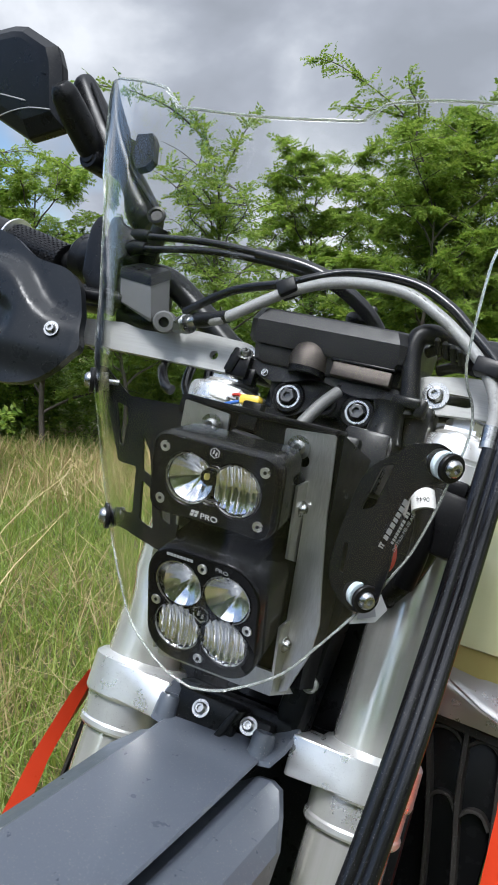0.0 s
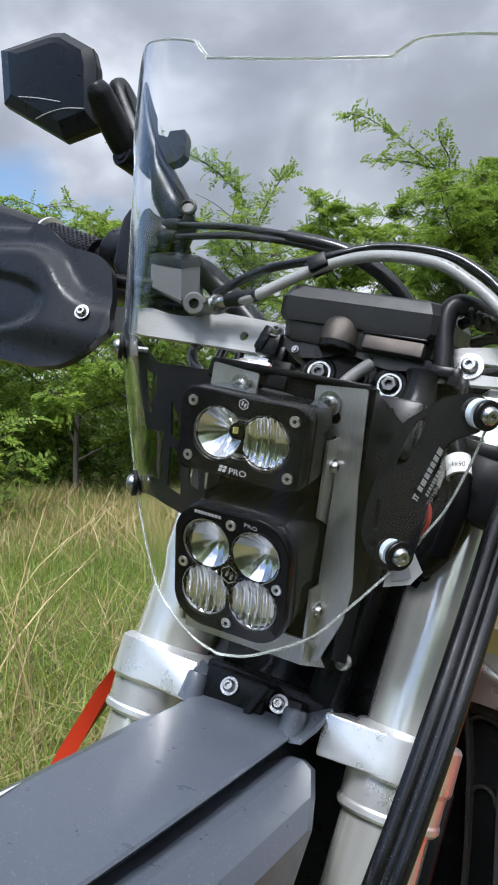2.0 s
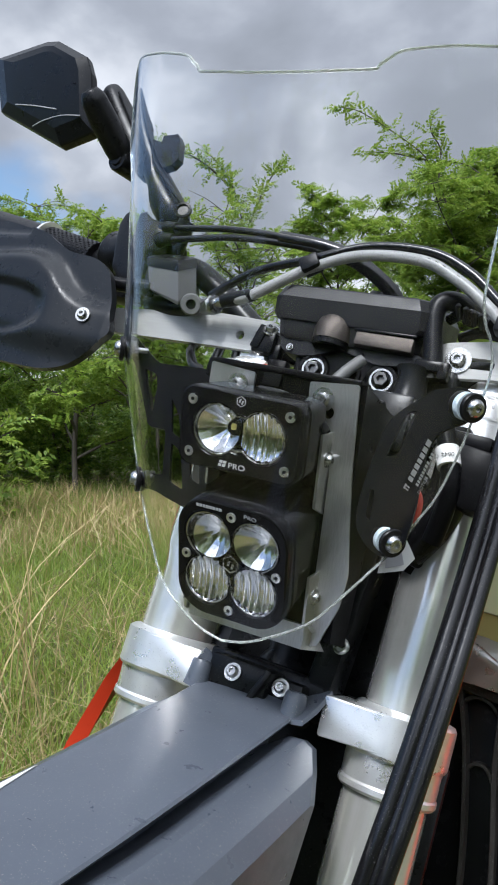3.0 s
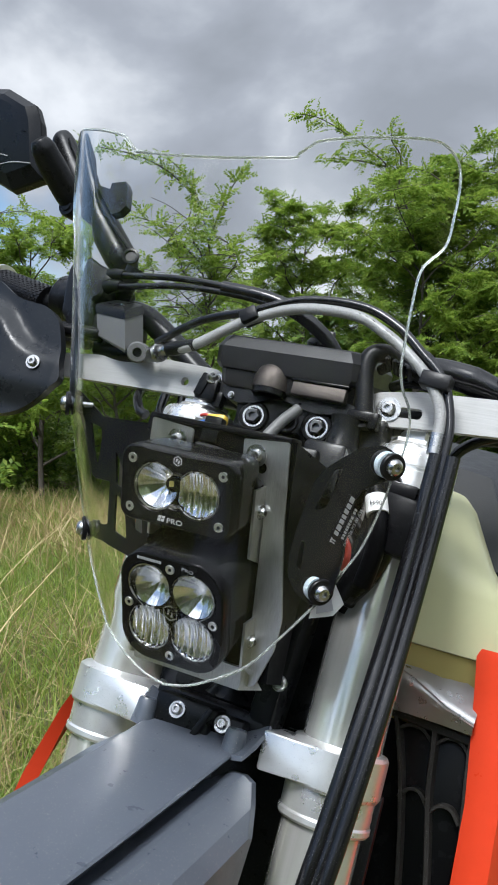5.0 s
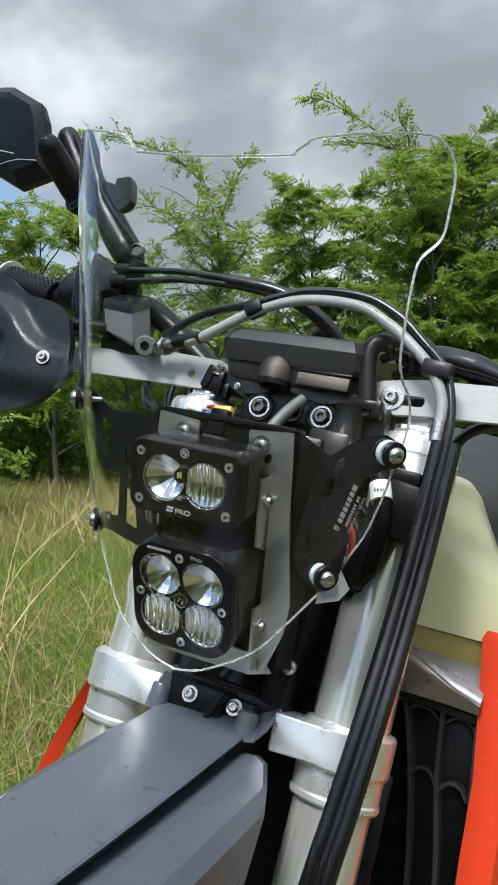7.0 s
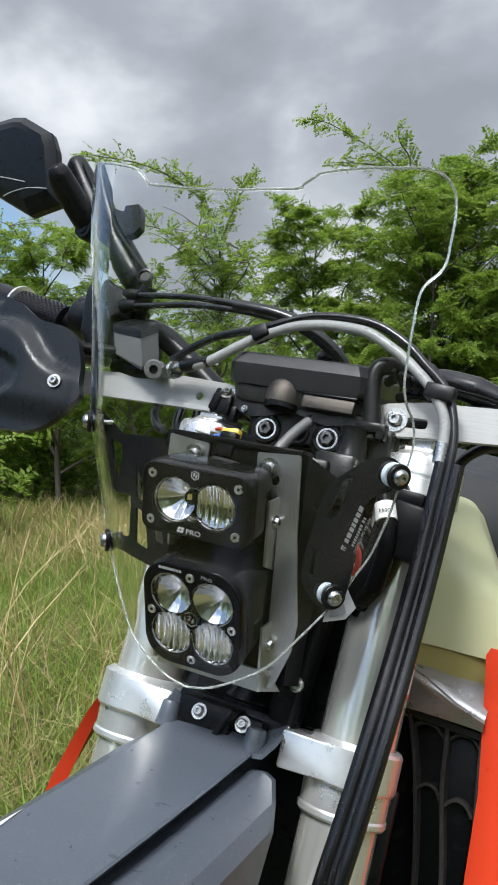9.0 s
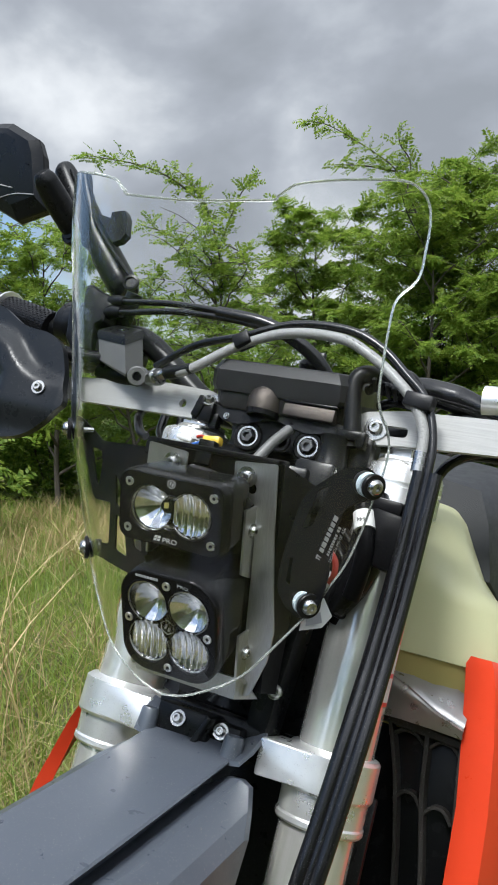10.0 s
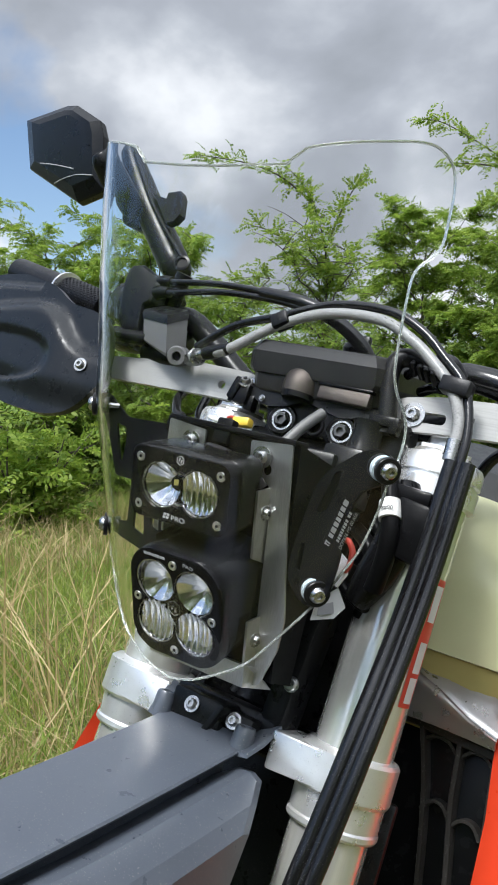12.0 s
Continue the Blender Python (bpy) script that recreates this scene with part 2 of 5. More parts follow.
# the steered front of the motorcycle: x to its left side, y rearward, z up along the fork legs
BIKE = Matrix(((0.88765, 0.35517, 0.29315, 0.010), (-0.43109, 0.86476, 0.25760, 0.6235), (-0.16201, -0.35503, 0.92071, 1.143), (0, 0, 0, 1)))


def part(name, bm, material, parent, label="", m=None, sharp=35):
    ob = new(name, finish(bm, name, material, sharp))
    ob.parent = parent
    if parent.type == "EMPTY":
        ob.matrix_parent_inverse = parent.matrix_basis.inverted()
        ob.matrix_basis = BIKE @ (m or Matrix())
    else:
        ob.matrix_basis = m or Matrix()
    if label:
        tagged(ob, label)
    return ob


def box(cx, cy, cz, sx, sy, sz, bevel=1.0, rot=(0, 0, 0), seg=2):
    bm = bmesh.new()
    bmesh.ops.create_cube(bm, size=1, matrix=Matrix.Diagonal((sx / 1000, sy / 1000, sz / 1000, 1)))
    if bevel:
        bmesh.ops.bevel(bm, geom=bm.edges[:], offset=bevel / 1000, segments=seg, affect="EDGES", profile=0.5)
    bm.transform(Matrix.Translation(mm(cx, cy, cz)) @ pose(0, 0, 0, *rot))
    return bm


def join(*bms):
    out = bmesh.new()
    for b in bms:
        me = bpy.data.meshes.new("tmp")
        b.to_mesh(me)
        b.free()
        out.from_mesh(me)
        bpy.data.meshes.remove(me)
    return out


def smooth_path(pts, n=8, closed=False):
    pts = [Vector(p) for p in pts]
    out = []
    k = len(pts)
    for i in range(k - 1):
        p0, p1, p2, p3 = pts[max(i - 1, 0)], pts[i], pts[i + 1], pts[min(i + 2, k - 1)]
        for j in range(n):
            u = j / n
            out.append(0.5 * (2 * p1 + (p2 - p0) * u + (2 * p0 - 5 * p1 + 4 * p2 - p3) * u * u + (3 * p1 - p0 - 3 * p2 + p3) * u ** 3))
    out.append(pts[-1])
    return out


def tube(pts, r, seg=14, n=8, caps=True, squash=1.0):
    """A round tube along a smoothed line; r is one radius or one for each point given (mm)."""
    path = smooth_path([mm(*p) for p in pts], n)
    rs = r if isinstance(r, (list, tuple)) else [r] * len(pts)
    bm = bmesh.new()
    rings = []
    side = None
    for i, p in enumerate(path):
        d = (path[min(i + 1, len(path) - 1)] - path[max(i - 1, 0)]).normalized()
        if side is None:
            side = d.orthogonal().normalized()
        side = (side - d * side.dot(d)).normalized()
        up = d.cross(side)
        f = i / n
        a, b = int(min(f, len(rs) - 1)), int(min(f + 1, len(rs) - 1))
        rad = (rs[a] + (rs[b] - rs[a]) * (f - int(f))) / 1000
        rings.append([bm.verts.new(p + side * rad * math.cos(2 * math.pi * j / seg) + up * rad * squash * math.sin(2 * math.pi * j / seg)) for j in range(seg)])
    for a, b in zip(rings, rings[1:]):
        for j in range(seg):
            bm.faces.new((a[j], a[(j + 1) % seg], b[(j + 1) % seg], b[j]))
    if caps:
        bm.faces.new(rings[0])
        bm.faces.new(rings[-1])
    return bm


def lathe(profile, seg=28, m=None):
    """Turned body about the local z axis: profile of (radius, height) in mm."""
    bm = bmesh.new()
    rings = []
    for r, z in profile:
        if r < 0.01:
            rings.append([bm.verts.new((0, 0, z / 1000))])
        else:
            rings.append([bm.verts.new((r / 1000 * math.cos(2 * math.pi * j / seg), r / 1000 * math.sin(2 * math.pi * j / seg), z / 1000)) for j in range(seg)])
    for a, b in zip(rings, rings[1:]):
        for j in range(seg):
            k = (j + 1) % seg
            if len(a) == 1 and len(b) == 1:
                continue
            if len(a) == 1:
                bm.faces.new((a[0], b[j], b[k]))
            elif len(b) == 1:
                bm.faces.new((a[j], a[k], b[0]))
            else:
                bm.faces.new((a[j], a[k], b[k], b[j]))
    if m:
        bm.transform(m)
    return bm


def axis_to(p, d):
    """A pose at p whose z axis runs along d."""
    return Matrix.Translation(mm(*p)) @ Vector(d).to_track_quat("Z", "Y").to_matrix().to_4x4()


def plate(outline, holes, t, m=None, bevel=0.0):
    """Sheet in the xz plane, t thick towards +y, with through holes (mm)."""
    bm = bmesh.new()
    edges = []
    for loop in [outline, *holes]:
        vs = [bm.verts.new((x / 1000, 0, z / 1000)) for x, z in loop]
        edges += [bm.edges.new((vs[i], vs[(i + 1) % len(vs)])) for i in range(len(vs))]
    bmesh.ops.triangle_fill(bm, edges=edges, use_beauty=True)
    front = bm.faces[:]
    res = bmesh.ops.extrude_face_region(bm, geom=front)
    bmesh.ops.translate(bm, verts=[v for v in res["geom"] if isinstance(v, bmesh.types.BMVert)], vec=(0, t / 1000, 0))
    if m:
        bm.transform(m)
    return bm


def round_poly(pts, r, n=5):
    """Rounds the corners of a polygon of (x, z) points."""
    out = []
    k = len(pts)
    for i in range(k):
        p, a, b = Vector(pts[i]), Vector(pts[i - 1]), Vector(pts[(i + 1) % k])
        ra = min(r, (a - p).length * 0.45, (b - p).length * 0.45)
        s, e = p + (a - p).normalized() * ra, p + (b - p).normalized() * ra
        for j in range(n + 1):
            u = j / n
            q = s * (1 - u) ** 2 + p * 2 * u * (1 - u) + e * u * u
            out.append((q.x, q.y))
    return out


def circle(cx, cz, r, n=20):
    return [(cx + r * math.cos(2 * math.pi * i / n), cz + r * math.sin(2 * math.pi * i / n)) for i in range(n)]


def loft(loops, cap_first=True, cap_last=True, m=None):
    """Skins closed loops of equal count; each loop a list of (x, y, z) in mm."""
    bm = bmesh.new()
    rings = [[bm.verts.new(mm(*p)) for p in loop] for loop in loops]
    k = len(rings[0])
    for a, b in zip(rings, rings[1:]):
        for j in range(k):
            bm.faces.new((a[j], a[(j + 1) % k], b[(j + 1) % k], b[j]))
    if cap_first:
        bm.faces.new(rings[0])
    if cap_last:
        bm.faces.new(rings[-1])
    if m:
        bm.transform(m)
    return bm


def rounded_rect_radius(hw, hh, r):
    def f(a):
        c, s = math.cos(a), math.sin(a)
        t = min(hw / max(abs(c), 1e-6), hh / max(abs(s), 1e-6))
        x, z = abs(c) * t, abs(s) * t
        if x > hw - r and z > hh - r:
            # meet the corner arc
            cx, cz = hw - r, hh - r
            bq = abs(c) * cx + abs(s) * cz
            t = bq + math.sqrt(max(0.0, bq * bq - (cx * cx + cz * cz - r * r)))
        return t
    return f


def lobes(circles):
    def f(a):
        best = 1.0
        for cx, cz, r in circles:
            bq = math.cos(a) * cx + math.sin(a) * cz
            d = bq * bq - (cx * cx + cz * cz - r * r)
            if d > 0:
                best = max(best, bq + math.sqrt(d))
        return best
    return f


def bolt_head(r=5.5, h=4.0, washer=9.0):
    """Button-head bolt with washer and hex socket, facing +z."""
    return [(washer, 0), (washer, 1.2), (r, 1.2), (r, 1.2 + h * 0.45), (r * 0.72, 1.2 + h), (r * 0.42, 1.2 + h), (r * 0.40, 1.2 + h * 0.35), (0, 1.2 + h * 0.3)]


def bolt(parent, p, d, r=5.5, h=4.0, washer=9.0, name="bolt", material=None, label=""):
    return part(name, lathe(bolt_head(r, h, washer), 20, axis_to(p, d)), material or M_STEEL, parent, label)


def letters(text, height, m, parent, material, wide=1.0):
    """Raised lettering of a given capital height (mm) in the local xz plane, facing -y."""
    cu = bpy.data.curves.new("text", "FONT")
    cu.body, cu.size, cu.align_x, cu.extrude = text, height / 0.70 / 1000, "CENTER", 0.0001
    tmp = bpy.data.objects.new("text", cu)
    me = bpy.data.meshes.new_from_object(tmp)
    bpy.data.objects.remove(tmp)
    bpy.data.curves.remove(cu)
    bm = bmesh.new()
    bm.from_mesh(me)
    bpy.data.meshes.remove(me)
    bm.transform(m @ pose(0, 0, 0, 90, 0, 0) @ Matrix.Diagonal((wide, 1, 1, 1)))
    return part("lettering", bm, material, parent)


# ---- the motorcycle ----
base = BIKE @ Vector((0, 0.19, -0.80))
bike = new("motorcycle")
bike.location = (base.x, base.y, 0)
tagged(bike, "parked dual-sport motorcycle with dark grey fender and clear windshield", "motorcycle", kind="thing")
bpy.context.view_layer.update()
FX, FY, FR = 113, 180, 35                      # fork legs: half spacing, set-back, radius


def build_fork():
    for s in (-1, 1):
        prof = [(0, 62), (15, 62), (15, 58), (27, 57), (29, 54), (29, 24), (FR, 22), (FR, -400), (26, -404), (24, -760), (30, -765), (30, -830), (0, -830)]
        leg = part("fork_leg", lathe(prof, 40, Matrix.Translation(mm(s * FX, FY, 0))), M_FORK, bike, "polished aluminium fork tube, grey reflection bands in its colour")
        # top cap with flats
        part("fork_cap", lathe([(26.5, 57), (26.5, 61), (18, 62.5), (18, 70), (16, 72), (0, 72)], 6, Matrix.Translation(mm(s * FX, FY, 0))), M_CAST, leg, "machined fork cap")
        # lower triple clamp sleeve
        ang = [2 * math.pi * i / 40 for i in range(40)]

        def clamp_ring(r, z, grow=0.0):
            out = []
            for a in ang:
                c, sn = math.cos(a), math.sin(a)
                out.append((s * FX + c * r, FY + sn * r - 6 * min(1.0, max(0.0, -sn * 1.4 - 0.1)) ** 0.8 * grow, z))
            return out
        part("lower_clamp", loft([clamp_ring(FR + 1, -213), clamp_ring(FR + 5.5, -214), clamp_ring(FR + 7.5, -217, 1), clamp_ring(FR + 7.5, -248, 1), clamp_ring(FR + 6.4, -250.5, 0.8), clamp_ring(FR + 4.8, -251.5, 0.4), clamp_ring(FR + 4.2, -272, 0.2), clamp_ring(FR + 5.6, -274, 0.2), clamp_ring(FR + 5.6, -278, 0.2), clamp_ring(FR + 4.0, -280.5), clamp_ring(FR + 1, -281)]), M_CAST, bike, "cast aluminium triple clamp around the fork tube", sharp=20)
        # top clamp ring, bright machined
        part("upper_clamp", lathe([(FR - 2, 52), (FR + 4, 50), (FR + 6, 46), (FR + 6, 34), (FR + 3, 33), (FR + 3, 30), (FR + 6, 29), (FR + 6, 12), (FR - 2, 10)], 40, Matrix.Translation(mm(s * FX, FY, 0))), M_CAST, bike, "machined aluminium top clamp ring")
        # decal along the outside of the leg
        bm = bmesh.new()
        rows = []
        for z in (-52, -165):
            rows.append([bm.verts.new(mm(s * (FX + (FR + 0.6) * math.cos(a)), FY - (FR + 0.6) * math.sin(a), z)) for a in [radians(d) for d in range(-5, 26, 6)]])
        for i in range(len(rows[0]) - 1):
            bm.faces.new((rows[0][i], rows[0][i + 1], rows[1][i + 1], rows[1][i]))
        part("decal", bm, M_DECAL, leg, "red and white decal strip")
        for z0, z1 in ((-58, -90), (-108, -135), (-139, -161)):
            bm = bmesh.new()
            rows = [[bm.verts.new(mm(s * (FX + (FR + 1) * math.cos(a)), FY - (FR + 1) * math.sin(a), z)) for a in [radians(d) for d in range(0, 23, 6)]] for z in (z0, z1)]
            for i in range(len(rows[0]) - 1):
                bm.faces.new((rows[0][i], rows[0][i + 1], rows[1][i + 1], rows[1][i]))
            part("decal_print", bm, M_LABEL, leg)
    # bridges between the legs, behind the lamps
    for z in (-232, 30):
        part("clamp_bridge", box(0, FY + 7, z, 2 * FX - 60, 60, 28, 4), M_GLOSS, bike, "dark bridge of the triple clamps")
    for s in (-1, 1):
        wing = round_poly([(58, -217), (114, -217.5), (114, -247.5), (59, -250)], 3, 3)
        part("clamp_wing", loft([[(s * (x + (2 if x < 90 else 0)), 131.4, -233 + (z + 233) * 0.93) for x, z in wing], [(s * (x + (0.6 if x < 90 else 0)), 132.0, -233 + (z + 233) * 0.975) for x, z in wing], [(s * x, 134, z) for x, z in wing], [(s * x, 178, z) for x, z in wing]]), M_CAST, bike, "cast aluminium clamp arm")
    part("steering_head", lathe([(0, 20), (30, 20), (32, 10), (32, -200), (38, -210), (0, -212)], 28, Matrix.Translation(mm(0, FY + 35, 0))), M_BLACK, bike, "black steering head")


def build_wheel():
    """Front wheel under the fender, on the axle between the fork legs."""
    hub = Matrix.Translation(mm(0, 190, -800)) @ pose(0, 0, 0, 0, 90, 0)
    wheel = part("front_wheel", lathe([(20, -60), (30, -58), (30, 58), (20, 60)], 24, hub), M_GLOSS, bike, "spoked front wheel with knobbly tyre")
    prof = []
    for i in range(13):
        a = 2 * math.pi * i / 12
        prof.append((305 + 40 * math.cos(a), 40 * math.sin(a)))
    part("tyre", lathe(prof, 64, hub), M_TYRE, wheel)
    part("rim", lathe([(268, -20), (276, -22), (276, 22), (268, 20), (262, 0), (268, -20)], 64, hub), M_GLOSS, wheel)
    for i in range(18):
        a = 2 * math.pi * i / 18
        p0 = hub @ mm(28 * math.cos(a), 28 * math.sin(a), 30 * (-1) ** i) * 1000
        p1 = hub @ mm(266 * math.cos(a + 0.25), 266 * math.sin(a + 0.25), 0) * 1000
        part("spoke", tube([tuple(p0), tuple(p1)], 1.8, 6, 1), M_STEEL, wheel)


def ztop(y):
    return -238.0 - 0.345 * (118 - y) + 0.00009 * (118 - y) ** 2


def build_fender():
    """Faceted front fender: flat top panel, a deep step along each side and a flaring skirt."""
    ys = [130, 120, 95, 60, 20, -30, -80, -130, -190, -250, -310, -360, -385]
    loops = []
    for y in ys:
        hw = 45 if y > -200 else max(14, 45 - (-200 - y) * 0.16)
        z = ztop(y) + (3 if y > 125 else 0)
        d = 22 * min(1.0, (y + 390) / 220)
        loops.append([(-hw + d, y, z - 58), (-hw + d, y, z - 7), (-hw + 1.5, y, z - 4.5), (-hw, y, z - 1.5), (-hw + 2, y, z), (-hw * 0.5, y, z + 1.4), (0, y, z + 2.2), (hw * 0.5, y, z + 1.4), (hw - 2, y, z), (hw, y, z - 1.5), (hw - 1.5, y, z - 4.5), (hw - d, y, z - 7), (hw - d, y, z - 58), (0, y, z - 34)])
    fender = part("front_fender", loft(loops), M_FENDER, bike, "dark grey glossy plastic front fender with dust specks", sharp=16)
    for s in (-1, 1):
        ls = []
        for y in [126, 116, 80, 40, 0, -50, -100, -150, -200, -260]:
            z = ztop(y) - (4 if y > 120 else 0)
            k = 1.0 if y > -60 else max(0.3, 1 + (y + 60) * 0.003)
            low = 128 * k
            ls.append([(s * 20, y, z - 34 * k), (s * 44, y, z - 17 * k), (s * 56, y, z - 16 * k), (s * 65, y, z - 20 * k), (s * 77, y - 20, z - 34 * k), (s * 87, y - 38, z - 52 * k), (s * 86, y - 46, z - low), (s * 83, y - 46, z - low), (s * 84, y - 38, z - 54 * k), (s * 63, y, z - 25 * k), (s * 20, y, z - 42 * k)])
        part("fender_skirt", loft(ls), M_FENDER, fender, "flaring outer skirt of the fender", sharp=14)
    for x in (-48, 40):
        part("fender_turret", lathe([(0, 0), (10.5, 0), (9.6, 9), (9.2, 18), (8, 20.5), (6.5, 20.5), (6, 14), (0, 14)], 24, Matrix.Translation(mm(x, 118, -243))), M_FENDER, fender, "grey plastic mounting turret")
    # white graphic along the side of the top panel
    tri = [(-43.0, -74), (-43.0, -110), (-43.0, -180), (-25.0, -180), (-36.5, -122)]
    lift = [[(x, y, ztop(y) + 1.4 * (45 + x) / 22.5 + up) for x, y in tri] for up in (0.2, 0.9)]
    part("graphic", loft(lift), M_LABEL, fender, "plain white printed graphic")
    # flared rear corners
    for s in (-1, 1):
        part("rear_corner", loft([[(s * 30, 108, -241), (s * 46, 108, -242), (s * 54, 108, -240), (s * 58, 120, -229), (s * 60, 140, -214), (s * 46, 144, -219), (s * 34, 138, -230)], [(s * 30, 108, -245), (s * 46, 108, -246), (s * 55, 107, -244), (s * 60, 120, -233), (s * 62, 140, -217), (s * 46, 145, -223), (s * 34, 138, -234)]]), M_FENDER, fender)
    block = part("fender_mount", join(box(-14, 132, -226, 56, 30, 26, 3), box(8, 126, -228, 6, 30, 32, 2, (0, 24, 0))), M_BLACK, bike, "black plastic fender mount")
    part("mount_pad", box(26, 138, -229, 30, 26, 24, 3), M_BLACK, block)
    part("mount_bar", box(0, 152, -220, 110, 24, 20, 3), M_BLACK, block)
    for x, y in ((-18, 116), (23, 124)):
        bolt(block, (x, y, -224), (0, -1, 0.25), 5, 3.5, 7.5, label="steel torx bolt")


# windshield surface
def shield_y(x, z):
    low = 0.5 * (1 + math.tanh(z / 25))
    up = 1 / (1 + math.exp(-(z - 60) / 45))
    # the sides curl back more tightly towards the rim, less so at the top
    u = max(0.0, abs(x) - (145 + 0.378 * min(z, 0)) + 36.2)
    return -65.1 - (0.5167 - 0.1301 * low) * z + (0.003043 - 0.000872 * up) * x * x + (0.00785 - 0.00336 * up) * u * u


SHEET = 3.4                                    # thickness


def shield_normal(x, z):
    """Towards the rider."""
    return Vector((shield_y(x - 0.5, z) - shield_y(x + 0.5, z), 1, shield_y(x, z - 0.5) - shield_y(x, z + 0.5))).normalized()


def shield_outline():
    half = [(0, -199), (22, -194), (48, -180), (67, -165), (84, -142), (100, -118), (113, -97), (122, -78), (131, -59), (141, -28), (147, -4), (151, 13), (152.5, 30), (150.5, 42), (146.5, 50), (144, 62), (144.5, 82), (146, 107), (147.5, 122), (150.5, 131), (158, 143), (161, 152), (162, 164), (163, 182), (161.5, 195), (157.5, 201), (151, 203.5), (142, 201.5), (123, 194), (97, 186), (79, 180), (73, 175.5), (67, 170.5), (62, 167), (25, 162), (0, 161)]
    pts = [(p.x, p.y) for p in smooth_path([(x, z, 0) for x, z in half], 4)]
    return pts + [(-x, z) for x, z in reversed(pts[1:-1])]


def build_windshield():
    out = shield_outline()
    bm = bmesh.new()
    # grid of points inside the outline joined to the rim, then bent to the curved surface
    vs = [bm.verts.new((x, 0, z)) for x, z in out]
    es = [bm.edges.new((vs[i], vs[(i + 1) % len(vs)])) for i in range(len(vs))]
    bmesh.ops.triangle_fill(bm, edges=es, use_beauty=True)
    for axis, lo, hi in ((0, -150, 150), (2, -190, 205)):
        v = lo
        while v <= hi:
            no, co = [0, 0, 0], [0, 0, 0]
            no[axis], co[axis] = 1, v
            bmesh.ops.bisect_plane(bm, geom=bm.verts[:] + bm.edges[:] + bm.faces[:], plane_co=co, plane_no=no)
            v += 5 if axis == 0 else 10
    for v in bm.verts:
        v.co.y = shield_y(v.co.x, v.co.z)
    bmesh.ops.recalc_face_normals(bm, faces=bm.faces)
    front = bm.faces[:]
    res = bmesh.ops.extrude_face_region(bm, geom=front)
    back = {g for g in res["geom"] if isinstance(g, bmesh.types.BMVert)}
    for v in back:
        v.co += shield_normal(v.co.x, v.co.z) * SHEET
    bm.transform(Matrix.Diagonal((0.001, 0.001, 0.001, 1)))
    bm.normal_update()
    for f in bm.faces:
        f.material_index = 0
    for f in bm.faces:
        behind = sum(v in back for v in f.verts)
        if 0 < behind < len(f.verts):
            f.material_index = 1
    ob = part("windshield", bm, [M_ACRYL, M_EDGE], bike, "clear curved acrylic windshield with shaped edge", sharp=30)
    # exact normals of the curved sheet, so that it refracts without ripples
    me = ob.data
    split = []
    for poly in me.polygons:
        for li in poly.loop_indices:
            if poly.material_index == 1:
                split.append(poly.normal[:])
                continue
            v = me.vertices[me.loops[li].vertex_index].co * 1000
            inner = poly.normal.dot(shield_normal(v.x, v.z)) > 0
            nv = shield_normal(v.x, v.z)
            if inner:
                for k in range(4):
                    nv = shield_normal(v.x - nv.x * SHEET, v.z - nv.z * SHEET)
            split.append((nv if inner else -nv)[:])
    me.normals_split_custom_set(split)
    ob.visible_shadow = False
    # added rounded bead on the rim: stands in for light gathered there
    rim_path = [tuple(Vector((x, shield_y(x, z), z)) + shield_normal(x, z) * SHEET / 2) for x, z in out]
    bead = part("rim_light_bead", tube(rim_path + rim_path[:2], 1.15, 10, 1, False), M_EDGE, ob, "added pale bead standing in for the bright rim", sharp=80)
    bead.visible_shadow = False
    # printed marks beside the left bolts; the maker's name stays plain bars
    d = Vector((0.305, 0.952))

    def on_sheet(u, v):
        x, z = 114.4 + d.x * u - d.y * v * 0.72, -63.2 + d.y * u + d.x * v
        return mm(x, shield_y(x, z) - 0.4, z)

    def mark(u, v, w, h, material):
        bm = bmesh.new()
        bm.faces.new([bm.verts.new(on_sheet(u + a, v + b)) for a, b in ((0, 0), (w, 0), (w, h), (0, h))])
        part("printed_mark", bm, material, ob)
    for a, b, w, h in ((0, 2.2, 3.6, 1.0), (0.4, -0.6, 0.9, 2.8), (2.2, -0.6, 0.9, 2.8)):
        mark(a, b, w, h, M_PRINT)
    u = 6.5
    for w in (2.9, 4.0, 3.2, 2.6, 3.2, 3.4, 4.2):
        mark(u, -0.4, w, 3.4, M_PRINT)
        u += w + 1.0
    rng = random.Random(4)
    u = 7
    for k in range(10):
        w = rng.uniform(1.4, 1.9)
        mark(u, -5.2, w, 2.1, M_PRINT)
        u += w + (0.7 if k != 7 else 2.0)
    cu = bpy.data.curves.new("text", "FONT")
    cu.body, cu.size = "DOT626 M5 00 AS6", 3.1
    tmp = bpy.data.objects.new("text", cu)
    me2 = bpy.data.meshes.new_from_object(tmp)
    bpy.data.objects.remove(tmp)
    bpy.data.curves.remove(cu)
    bm = bmesh.new()
    bm.from_mesh(me2)
    bpy.data.meshes.remove(me2)
    for v in bm.verts:
        v.co = on_sheet(3.5 + v.co.x * 1.12, -8.6 + v.co.y)
    part("lettering", bm, M_PRINT, ob, "small white printed approval code")
    return ob


